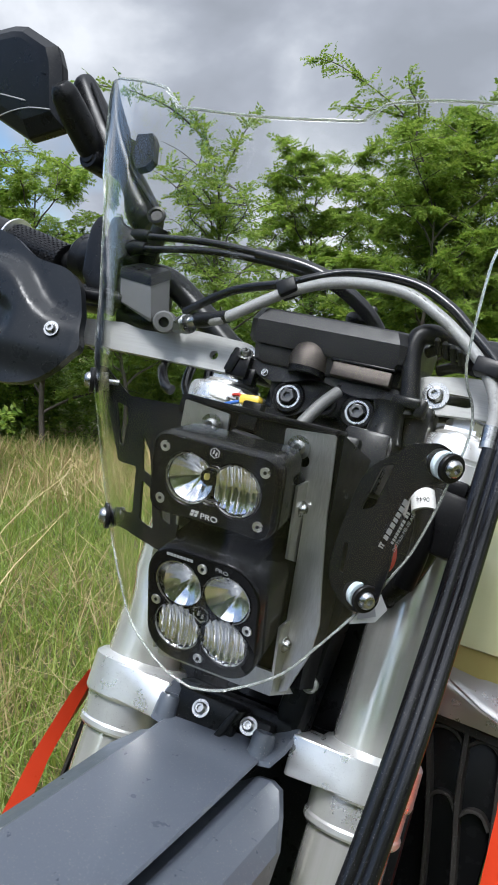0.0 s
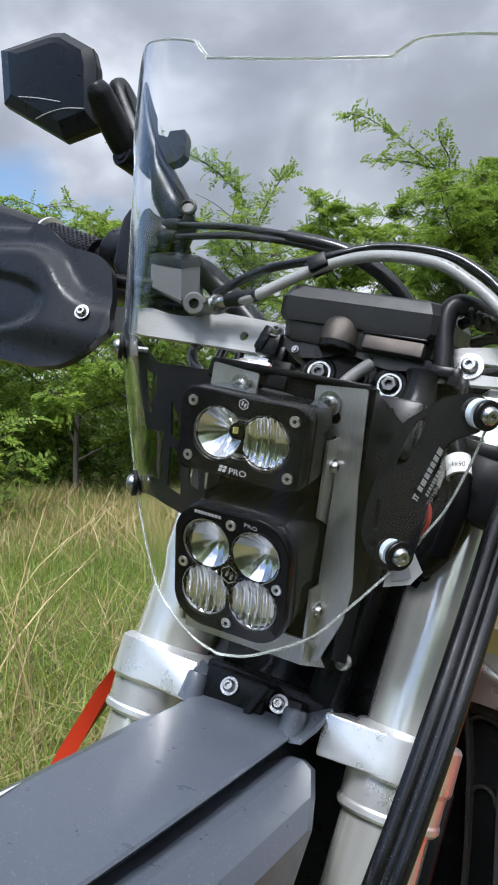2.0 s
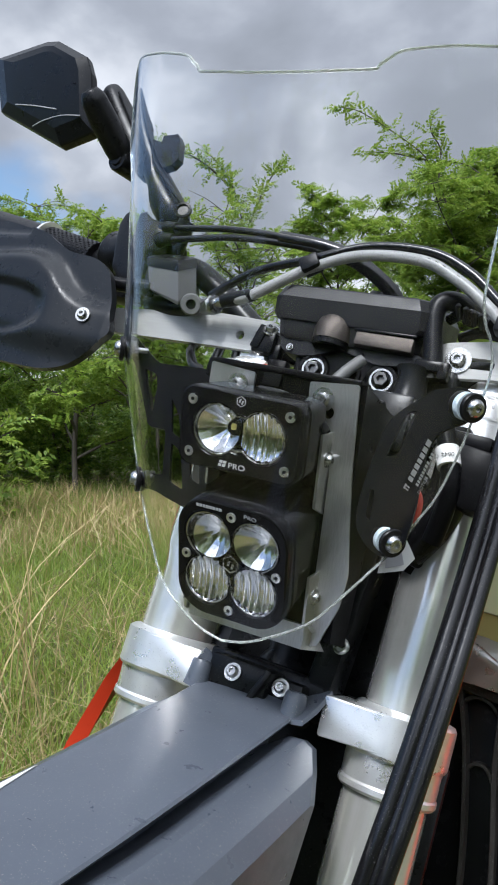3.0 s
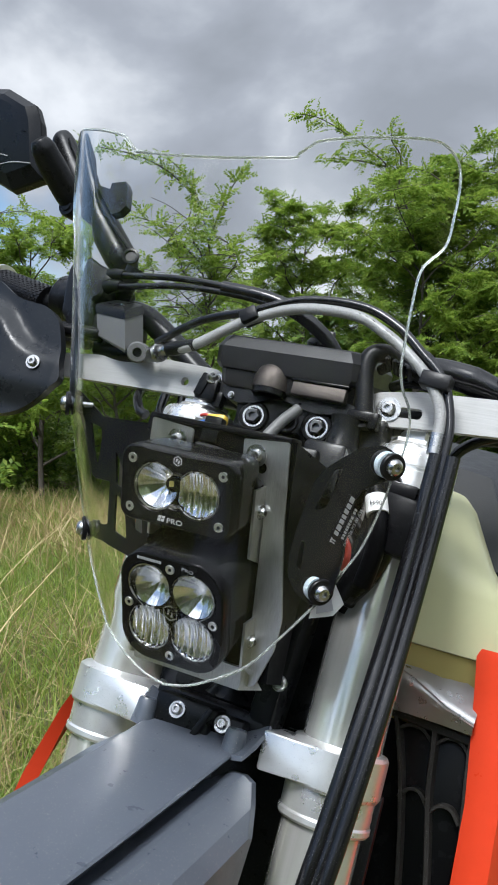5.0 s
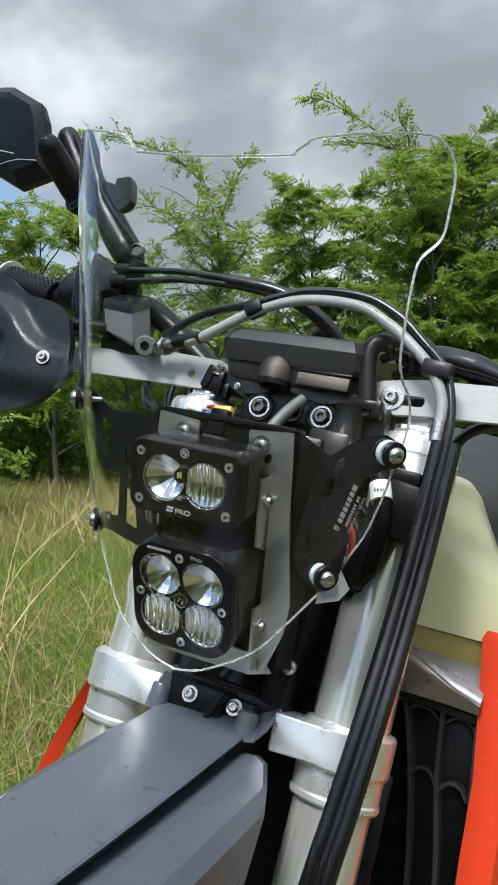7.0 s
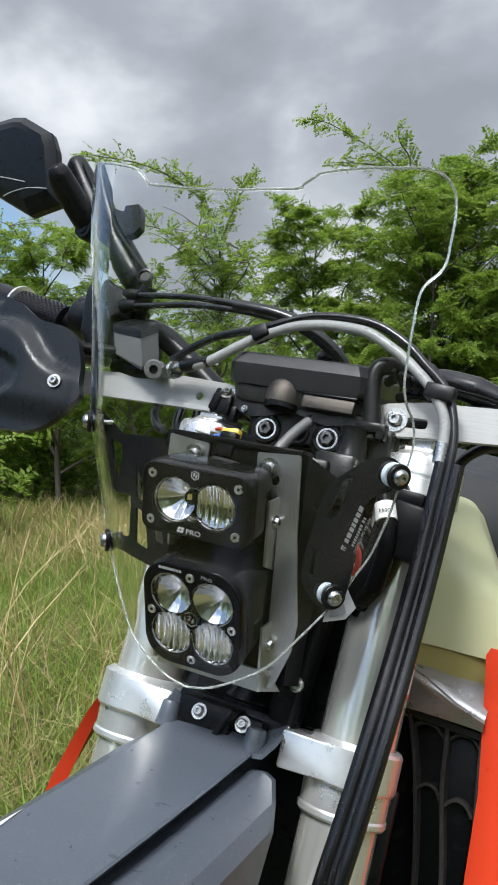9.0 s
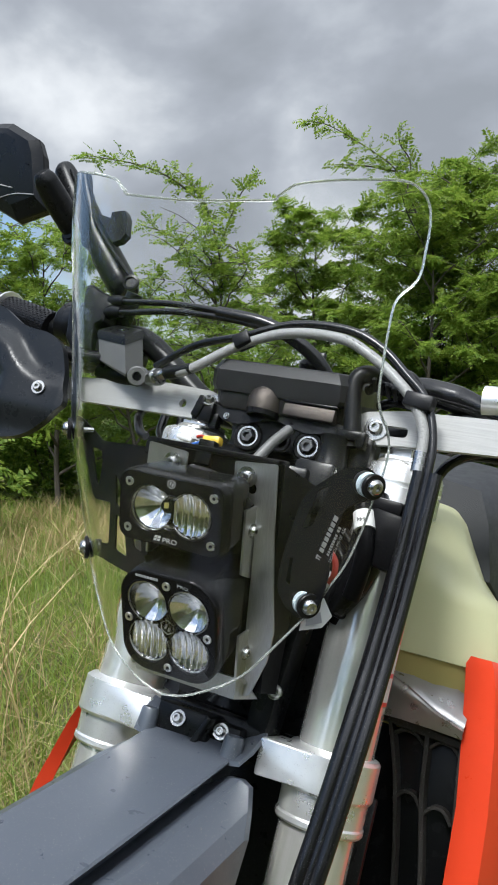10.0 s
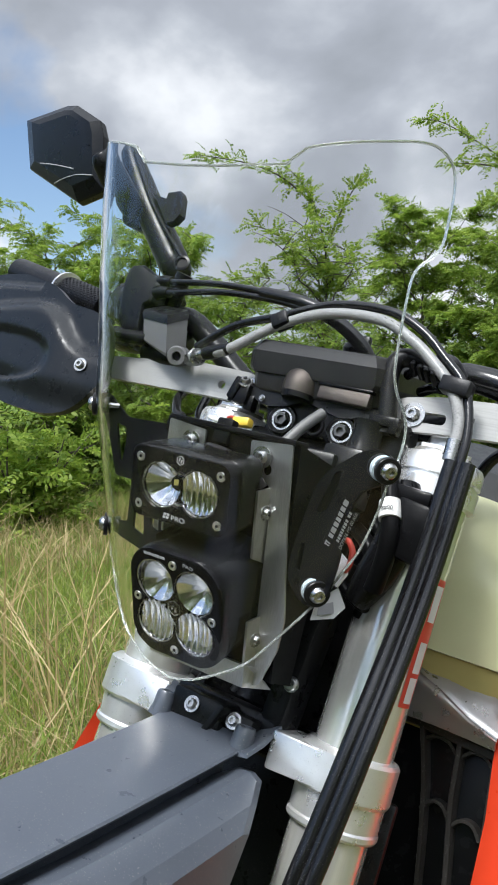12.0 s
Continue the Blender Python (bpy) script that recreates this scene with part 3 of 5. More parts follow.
def build_shield_bolts():
    for x, z in ((145, 0), (108, -98), (-145, 0), (-108, -98)):
        y = shield_y(x, z)
        d = Vector((shield_y(x + 1, z) - shield_y(x - 1, z), -2, -0.84)).normalized()
        p = Vector((x, y, z))
        k0, k1, rs = (10.5, 15, 9.7) if x > 0 else (8, 12, 7.5)
        b = part("windshield_bolt", lathe([(6.6, 0), (6.6, 1), (6.0, 2.8), (4.2, 4.4), (2.4, 4.6), (2.2, 2.2), (0, 2.0)], 24, axis_to(tuple(p + d * 2.8), d)), M_STEEL, bike, "stainless button bolt holding the windshield")
        part("rubber_washer", lathe([(0, -0.5), (9.8, -0.5), (10.2, 0.2), (10.2, 2.2), (9.6, 3.0), (6, 3.0)], 28, axis_to(tuple(p), d)), M_RUBBER, b, "black rubber washer")
        part("spacer", lathe([(0, -k0), (rs - 0.5, -k0), (rs, -k0 + 1), (rs, -5.6), (rs - 0.5, -5), (0, -5)], 28, axis_to(tuple(p), d)), M_WHITE if x > 0 else M_RUBBER, b, "white nylon spacer" if x > 0 else "black rubber spacer")
        part("rubber_bush", lathe([(0, -k1), (rs - 0.4, -k1), (rs, -k1 + 1), (rs, -k0 - 1), (rs - 0.4, -k0), (0, -k0)], 28, axis_to(tuple(p), d)), M_RUBBER, b)
        part("stud", lathe([(0, -k1 - 9), (2.6, -k1 - 9), (2.6, -k1), (0, -k1)], 12, axis_to(tuple(p), d)), M_STEEL, b)


def build_side_brackets():
    for s in (-1, 1):
        if s > 0:
            out = round_poly([(101, 3), (112, 13), (132, 17), (143, 12), (146, 2), (141, -8), (131, -12), (122, -17), (117, -30), (118, -60), (119, -80), (117, -98), (110, -108), (99, -109), (88, -103), (78, -92), (76, -78), (77, -58), (82, -20), (88, -8)], 5, 3)
            holes = [round_poly([(96, -6), (104, -3), (97, -36), (88, -40)], 3, 3), round_poly([(83, -64), (86, -64), (88, -86), (84, -84)], 1.5, 3)]
        else:
            out = round_poly([(-152, 14), (-141, 14), (-118, -2), (-89, 0), (-60, 2), (-52, -60), (-47, -110), (-59, -111), (-90, -104), (-107, -102), (-107, -91), (-88, -90), (-95, -58), (-96, -54), (-114, -54), (-126, -30), (-139, -6), (-152, 2)], 3, 3)
            holes = [round_poly([(-127, -9), (-117, -11), (-114, -20), (-112, -42), (-115, -40)], 1.5, 3), round_poly([(-98, -28), (-88, -40), (-81, -58), (-90, -55)], 2, 3), round_poly([(-88, -63), (-78, -68), (-68, -97), (-81, -93)], 2, 3), round_poly([(-69, -72), (-60, -74), (-55, -90), (-64, -87)], 2, 3)]
        bm = plate(out, holes, 3)
        for v in bm.verts:
            x, z = v.co.x * 1000, v.co.z * 1000
            v.co.y += (22 - 0.10 * z - 0.30 * max(0, abs(x) - 112) + 0.10 * max(0, 100 - abs(x))) / 1000
        part("windshield_bracket", bm, M_COAT, bike, "black powder-coated steel bracket with cut-outs")


def lamp(name, m, hw, hh, cr, depth, lens, ribbed, screws, label, fins):
    """Rectangular driving lamp in its own frame: x across, z up, front towards -y."""
    n = 96
    outer = rounded_rect_radius(hw, hh, cr)
    inner = lobes(lens)

    def loop(f, y, k=1.0, d=0.0):
        return [((f(2 * math.pi * i / n) * k + d) * math.cos(2 * math.pi * i / n), y, (f(2 * math.pi * i / n) * k + d) * math.sin(2 * math.pi * i / n)) for i in range(n)]
    body = part(name, loft([loop(outer, 0, 1, -2.0), loop(outer, 0.6, 1, -0.6), loop(outer, 2.5), loop(outer, 9), loop(outer, 9.6, 1, -1.2), loop(outer, 12, 1, -1.2), loop(outer, 13), loop(outer, depth * 0.55, 0.985), loop(outer, depth - 5, 0.965), loop(outer, depth - 1, 0.95), loop(outer, depth, 0.92)], False, True), M_LAMP, bike, label, m)
    # bezel from the rim to the lens opening, with a polished inner lip
    part("bezel", loft([loop(outer, 0, 1, -2.0), loop(inner, -0.2, 1, 2.4), loop(inner, 1.2, 1, 0.6), loop(inner, 3)], False, False), M_GLOSS, body)
    part("lens_lip", loft([loop(inner, 1.1, 1, 1.0), loop(inner, 0.2, 1, 0.6), loop(inner, 0.2, 1, -0.2), loop(inner, 2, 1, -0.4)], False, False), M_STEEL, body, "thin bright rim round the lens")
    part("lamp_floor", loft([loop(inner, 3), loop(inner, 14, 0.96), loop(inner, 15, 0.3)], False, True), M_GLOSS, body)
    glass = part("lens", loft([loop(inner, 1.4, 0.3), loop(inner, 1.6, 0.85), loop(inner, 2.6, 1, -0.5), loop(inner, 1.4, 1, -0.5), loop(inner, 0.6, 0.85), loop(inner, 0.4, 0.3)], True, True), M_LENS, body, "clear lamp lens")
    glass.visible_shadow = False
    for i, (cx, cz, r) in enumerate(lens[:ribbed[0]]):
        rr = r - 0.8
        bm = bmesh.new()
        rows = []
        if ribbed[1][i]:
            # vertical flutes across a round, cupped window, each flute stepped along its height
            cols, tall = 61, 17
            for k in range(cols):
                x = -rr + 2 * rr * k / (cols - 1)
                h = math.sqrt(max(0.3, rr * rr - x * x))
                flute = abs(math.sin(k * math.pi / 8.6))
                row = []
                for v in range(tall):
                    q = 2 * v / (tall - 1) - 1
                    cup = 1 - (x * x + (h * q) ** 2) / (rr * rr)
                    row.append(bm.verts.new(mm(cx + x, 4.6 - 3.4 * flute + 4.5 * cup + 0.12 * math.sin(q * 9 + k * 0.5) + 0.35 * abs(math.sin(q * 3.2 + i)), cz + h * q)))
                rows.append(row)
            for a, b in zip(rows, rows[1:]):
                for v in range(tall - 1):
                    bm.faces.new((a[v], a[v + 1], b[v + 1], b[v]))
        else:
            segs, rings = 48, 14
            for j in range(1, rings + 1):
                u = j / rings
                row = []
                for k in range(segs):
                    a = 2 * math.pi * k / segs
                    x, z = rr * u * math.cos(a) + (1 - u) * 5, rr * u * math.sin(a) + (1 - u) * 1
                    row.append(bm.verts.new(mm(cx + x, 3.0 + 11 * (1 - u ** 1.7) + 0.5 * abs(math.sin(a * 6)) * u + 0.2 * math.sin(a * 23) * u, cz + z)))
                rows.append(row)
            for a, b in zip(rows, rows[1:]):
                for k in range(segs):
                    bm.faces.new((a[k], a[(k + 1) % segs], b[(k + 1) % segs], b[k]))
            bm.faces.new(rows[0])
        part("ribbed_optic" if ribbed[1][i] else "reflector", bm, M_CHROME if ribbed[1][i] else M_CUP, body, "ribbed clear optic" if ribbed[1][i] else "bright parabolic reflector", sharp=22)
        if not ribbed[1][i] and ribbed[0] == 2:
            part("led", box(cx + r * 0.62, 5.0, cz + r * 0.18, 3.6, 1.5, 4.4, 0.4, (0, 0, 35)), M_LED, body, "yellow light-emitting chip")
            part("led_seat", lathe([(0, 0), (6, 0), (6, 6), (0, 6)], 20, axis_to((cx + r * 0.68, 6.2, cz + r * 0.15), (-0.3, 1, 0))), M_GLOSS, body)
    for x, z in screws:
        part("screw", lathe([(0, -1), (3.7, -1), (3.9, 0.2), (3.6, 1.0), (2.0, 1.1), (1.9, 0.2), (0, 0.1)], 18, axis_to((x, -0.3, z), (0, -1, 0))), M_SCREW, body, "small steel screw")
        # dark disc in place of the shade down in the socket
        part("socket_shade", lathe([(0, 0), (1.4, 0), (1.4, -0.4), (0, -0.4)], 6, axis_to((x, -1.2, z), (0, -1, 0))), M_HOLE_SHADE, body)
    for i in range(fins):
        x = -hw * 0.72 + i * hw * 1.44 / max(1, fins - 1)
        part("cooling_fin", box(x, depth * 0.62, hh * 0.93, 2.2, depth * 0.62, 7, 0.5), M_LAMP, body)
    return body


def build_lamps():
    m = Matrix.Translation(mm(-2.0, -25.8, -56.4)) @ pose(0, 0, 0, 25, 0, 1.5)
    up = lamp("upper_lamp", m, 48.5, 29.5, 10, 46, [(-17.5, 0.5, 18), (18, 0.5, 18), (0, 0, 12.5)], (2, (False, True)), [(-38.5, 19.3), (38.5, 19.3), (-38.5, -19.3), (38.5, -19.3)], "black twin-beam driving lamp with chrome reflectors", 0)
    hexa = [[(r * math.cos(a), r * math.sin(a)) for a in [math.pi / 6 + i * math.pi / 3 for i in range(6)]] for r in (3.9, 3.4)]
    em = part("emblem", plate(hexa[0], [hexa[1]], 0.4, Matrix.Translation(mm(0, -0.6, 23.5))), M_PRINT, up)
    for x, z in ((-1.8, 0.5), (0.2, -0.6)):
        part("printed_mark", plate([(x, z - 1.6), (x + 1.2, z - 1.2), (x + 2.0, z + 1.4), (x + 0.6, z + 1.2)], [], 0.3, Matrix.Translation(mm(0, -0.6, 23.5))), M_PRINT, em)
    for x, z in ((-13.4, -25.3), (-10.2, -25.3), (-12.6, -22.8), (-9.6, -22.8)):
        part("printed_mark", plate([(x, z), (x + 2.4, z), (x + 2.9, z + 1.9), (x + 0.5, z + 1.9)], [], 0.3, Matrix.Translation(mm(0, -0.5, 0))), M_PRINT, up)
    letters("PRO", 4.0, Matrix.Translation(mm(1.6, -0.6, -25.4)), up, M_PRINT, 1.25)
    m = Matrix.Translation(mm(2.5, 12.6, -144.1)) @ pose(0, 0, 0, 34, 0, 1.3)
    low = lamp("lower_lamp", m, 45.5, 47, 26, 68, [(-19, 18, 18.5), (19, 18, 18.5), (-19, -17.5, 18.5), (19, -17.5, 18.5), (0, 0, 13)], (4, (False, False, True, True)), [(0, 37.7), (-37.2, 0), (37.2, 0), (0, -37.7)], "black four-beam driving lamp with clear lens", 9)
    for k in range(8):
        x = -29 + k * 2.7
        part("printed_mark", plate([(x, 40.2 + 0.0 * k), (x + 2.1, 40.2), (x + 2.1, 42.4), (x, 42.4)], [], 0.3, Matrix.Translation(mm(0, -0.5, 0))), M_PRINT, low)
    letters("PRO", 2.8, Matrix.Translation(mm(15, -0.6, 39.3)) @ pose(0, 0, 0, 0, 6, 0), low, M_GREYPRINT, 1.35)
    hexb = [[(r * math.cos(a), r * math.sin(a)) for a in [math.pi / 6 + i * math.pi / 3 for i in range(6)]] for r in (7.0, 6.2)]
    mark = part("emblem", plate(hexb[0], [hexb[1]], 0.5, Matrix.Translation(mm(0, 0.6, 0))), M_STEEL, low)
    for x, z in ((-2.9, 0.8), (0.3, -1.0)):
        part("printed_mark", plate([(x, z - 2.6), (x + 2.0, z - 2.0), (x + 3.0, z + 2.2), (x + 0.9, z + 1.9)], [], 0.4, Matrix.Translation(mm(0, 0.6, 0))), M_STEEL, mark)


def build_lamp_bracket():
    """Brushed aluminium strips and tabs that carry both lamps, on a black box frame."""
    slope = 0.39

    def lean(bm, y0):
        for v in bm.verts:
            v.co.y += (y0 - slope * v.co.z * 1000) / 1000
        return bm
    for s in (-1, 1):
        out = round_poly([(23, 1), (62, 4), (65, -50), (70, -95), (74, -126), (71, -150), (58, -182), (48, -186), (49, -150), (48, -60), (45, -30), (24, -24)], 2, 3)
        out = [(s * x, z) for x, z in out]
        bm = lean(plate(out, [circle(s * 41, -18, 4.2)], 2.2), 10)
        br = part("lamp_bracket", bm, M_ALUV, bike, "brushed aluminium lamp bracket with bent tabs")
        for z0, z1, xx in ((-30, -88, 47), (-128, -184, 52)):
            y0, y1 = 10 - slope * z0, 10 - slope * z1
            q = [(y0 + 2, z0), (y0 - 16, z0 - 8), (y1 - 16, z1), (y1 + 2, z1)]
            part("tab", loft([[(s * (xx - 2), y, z) for y, z in q], [(s * xx, y, z) for y, z in q]]), M_ALUV, br)
            bolt(br, (s * xx, (y0 + y1) / 2 - 8, (z0 + z1) / 2 + 8), (s, -0.1, 0), 4, 3, 6)
        bolt(br, (s * 36, 12.5, -10), (0, -1, -0.35), 5.4, 4.0, 8.8, label="steel button bolt with washer")
    part("bottom_plate", loft([[(-50, 64, -170), (52, 64, -170), (50, 70, -188), (-48, 70, -188)], [(-52, 68, -169), (56, 68, -169), (54, 112, -186), (-52, 112, -186)]]), M_ALUV, bike, "brushed aluminium plate under the lower lamp")
    # black sheet box behind
    sec = lambda z: [(-66, 16 - slope * z, z), (66, 16 - slope * z, z), (66, 92 - slope * z * 0.4, z), (-66, 92 - slope * z * 0.4, z)]
    part("lamp_frame", loft([sec(6), sec(2), sec(-178)]), M_COAT, bike, "black sheet-metal lamp frame")
    part("frame_lip", join(box(0, 22, 8, 124, 22, 5, 1.5, (10, 0, 0)), box(-64, 34, 2, 12, 40, 16, 3), box(-10, 18, 4, 16, 10, 22, 2)), M_COAT, bike)
    part("rubber_cable_loop", tube([(-14, 8, -14), (6, 4, -16), (30, 4, -22), (44, 14, -34)], 5), M_RUBBER, bike)


def build_gauge():
    """Instrument pod over the bar clamp."""
    def ring(y, z, hw, hd, cut):
        return [(-hw + cut, y - hd, z), (hw - cut, y - hd, z), (hw, y - hd + cut, z), (hw, y + hd, z), (-hw, y + hd, z), (-hw, y - hd + cut, z)]
    tilt = pose(0, 0, 0, 14, 0, 0)
    m = Matrix.Translation(mm(-14, 172, 101)) @ tilt
    inv = m.inverted()

    def inside(bm):
        bm.transform(inv)
        return bm
    pod = part("instrument_pod", loft([ring(0, 0, 70, 43, 8), ring(0, 1.5, 73, 46, 8), ring(0, 6, 76, 47, 8), ring(0, 22, 77, 48, 10), ring(0, 24, 76, 47, 10), ring(0, 32, 72, 44, 10), ring(0, 33.5, 70, 42, 10)]), M_POD, bike, "black plastic instrument pod", m, sharp=25)
    part("pod_base", loft([ring(6, -30, 52, 26, 6), ring(4, -18, 60, 34, 6), ring(0, -16, 66, 41, 8), ring(0, -13, 69, 43, 8), ring(0, 0.5, 70.5, 43.5, 8)]), M_POD, pod)
    part("button_dome", inside(lathe([(18.5, -20), (19, -14), (18.8, -8), (17.2, -1), (13, 4.5), (7, 7), (0, 7.8)], 28, Matrix.Translation(mm(-27, 138, 97)))), M_ROUGHCAST, pod, "rough brown-black metal knob")
    part("dome_collar", inside(lathe([(16, 0), (17.5, 1), (17.5, 7), (16.5, 8), (14, 8)], 28, Matrix.Translation(mm(-27, 138, 71)))), M_GLOSS, pod)
    block = part("pod_connector", inside(box(24, 136, 82, 54, 16, 13, 1.5, (0, 1, 0))), M_ROUGHCAST, pod, "rough grey-black connector block")
    part("connector_lip", inside(box(24, 135, 90, 58, 16, 3, 1)), M_GLOSS, block)
    part("pod_leg", inside(box(-66, 142, 90, 9, 9, 22, 1)), M_GLOSS, pod)
    # scalloped clamp plate with its two bolts
    bar = round_poly([(-83, 77), (-9, 78), (58, 77), (61, 72), (57, 66), (40, 65), (22, 63), (8, 66), (-8, 70), (-22, 71), (-31, 67), (-42, 63), (-58, 61), (-70, 63), (-83, 70)], 3, 3)
    sup = part("clamp_plate", plate(bar, [circle(6, 70, 1.3, 8)], 30, Matrix.Translation(mm(0, 138, 0)), 1.6), M_BLACK, bike, "black anodised bar clamp plate", sharp=20)
    web = round_poly([(-62, 66), (-58, 50), (-52, 38), (-39, 32), (-27, 38), (-18, 44), (-4, 40), (9, 44), (15, 36), (28, 31), (41, 38), (47, 52), (52, 68), (22, 66), (-8, 72), (-30, 70)], 4, 3)
    part("clamp_web", plate(web, [circle(-4, 52, 7, 20)], 18, Matrix.Translation(mm(0, 144, 0))), M_GLOSS, sup)
    for x in (-39, 27):
        part("clamp_boss", lathe([(0, -14), (15.5, -14), (15.5, 0), (14, 2), (11.4, 2), (11.4, 0.5), (0, 0.5)], 28, axis_to((x, 142, 51), (0.1, -1, 0))), M_GLOSS, sup)
        part("bright_washer", lathe([(8.8, 0.5), (8.8, 1.6), (10.6, 1.6), (11.0, 1.2), (11.0, 0.5)], 28, axis_to((x, 142, 51), (0.1, -1, 0))), M_STEEL, sup, "bright steel washer")
        part("socket_bolt", lathe([(7.2, 0), (7.2, 5), (6.4, 6), (3.6, 6), (3.4, 2.5), (0, 2.4)], 6, axis_to((x, 142, 51), (0.1, -1, 0))), M_DARKBOLT, sup, "dark steel socket bolt")
    part("clamp_ring", lathe([(7, -4), (7, 1), (8, 2), (10, 2), (11, 1), (11, -4)], 24, axis_to((-4, 143, 52), (0.1, -1, 0))), M_GLOSS, sup)
    bk = part("plate_bracket", join(box(-92, 139, 67, 22, 16, 21, 2), box(-97, 134, 71, 10, 10, 24, 2, (0, 14, 0)), box(-80, 142, 60, 10, 12, 16, 2)), M_GLOSS, bike, "small black bracket at the end of the clamp plate")
    bolt(bk, (-89, 134, 79), (0.2, -0.8, 0.6), 5, 4, 7.5, label="steel button bolt")
    bolt(bk, (-66, 137, 67), (0, -1, 0), 2.6, 2, 3.4)
    part("grey_conduit", tube([(10, 128, 62), (2, 116, 44), (-6, 102, 18)], 5.5), M_ALLOY, bike, "grey plastic conduit")
    part("under_block", join(box(-8, 178, 46, 120, 40, 30, 4), box(52, 128, 8, 40, 40, 50, 4), box(-5, 126, 14, 110, 50, 18, 4), box(78, 156, 50, 26, 30, 40, 4)), M_BLACK, bike, "dark mass of brackets under the clamp")
    part("bar_pedestal", lathe([(0, 0), (17, 0), (15, 10), (13, 26), (16, 34), (0, 34)], 24, Matrix.Translation(mm(58, 132, 28))), M_BLACK, bike)
    # rubber elbow beside the pod
    part("rubber_elbow", tube([(72, 136, 56), (69, 135, 76), (64, 134, 98), (61, 134, 116), (64, 136, 127), (74, 140, 131), (90, 146, 127), (112, 156, 118)], [9.6, 8.6, 8.2, 8.4, 8.8, 8.8, 8.6, 9], 20), M_RUBBER, bike, "black rubber elbow boot")
    part("elbow_clip", join(box(72, 133, 65, 27, 22, 10, 2), box(84, 128, 62, 9, 12, 16, 2)), M_GLOSS, bike)
    part("elbow_spring", join(*[tube([(78 + k * 7, 141, 128 - k * 2.4), (80 + k * 7, 131, 123 - k * 2.2), (81 + k * 7, 141, 116 - k * 2)], 2.4, 8, 5) for k in range(4)]), M_RUBBER, bike, "ribbed black cable wrap")
    sw = part("key_switch", join(lathe([(0, -12), (14, -12), (15, 0), (12, 4), (11, 2), (0, 2)], 24, axis_to((-14, 196, 152), (0.1, -0.4, 1))), box(-8, 198, 159, 11, 8, 15, 2)), M_BLACK, bike, "black rotary switch")
    part("chrome_ring", tube([(-25, 188, 158), (-20, 184, 163), (-12, 186, 164)], 1.6, 10), M_STEEL, sw)


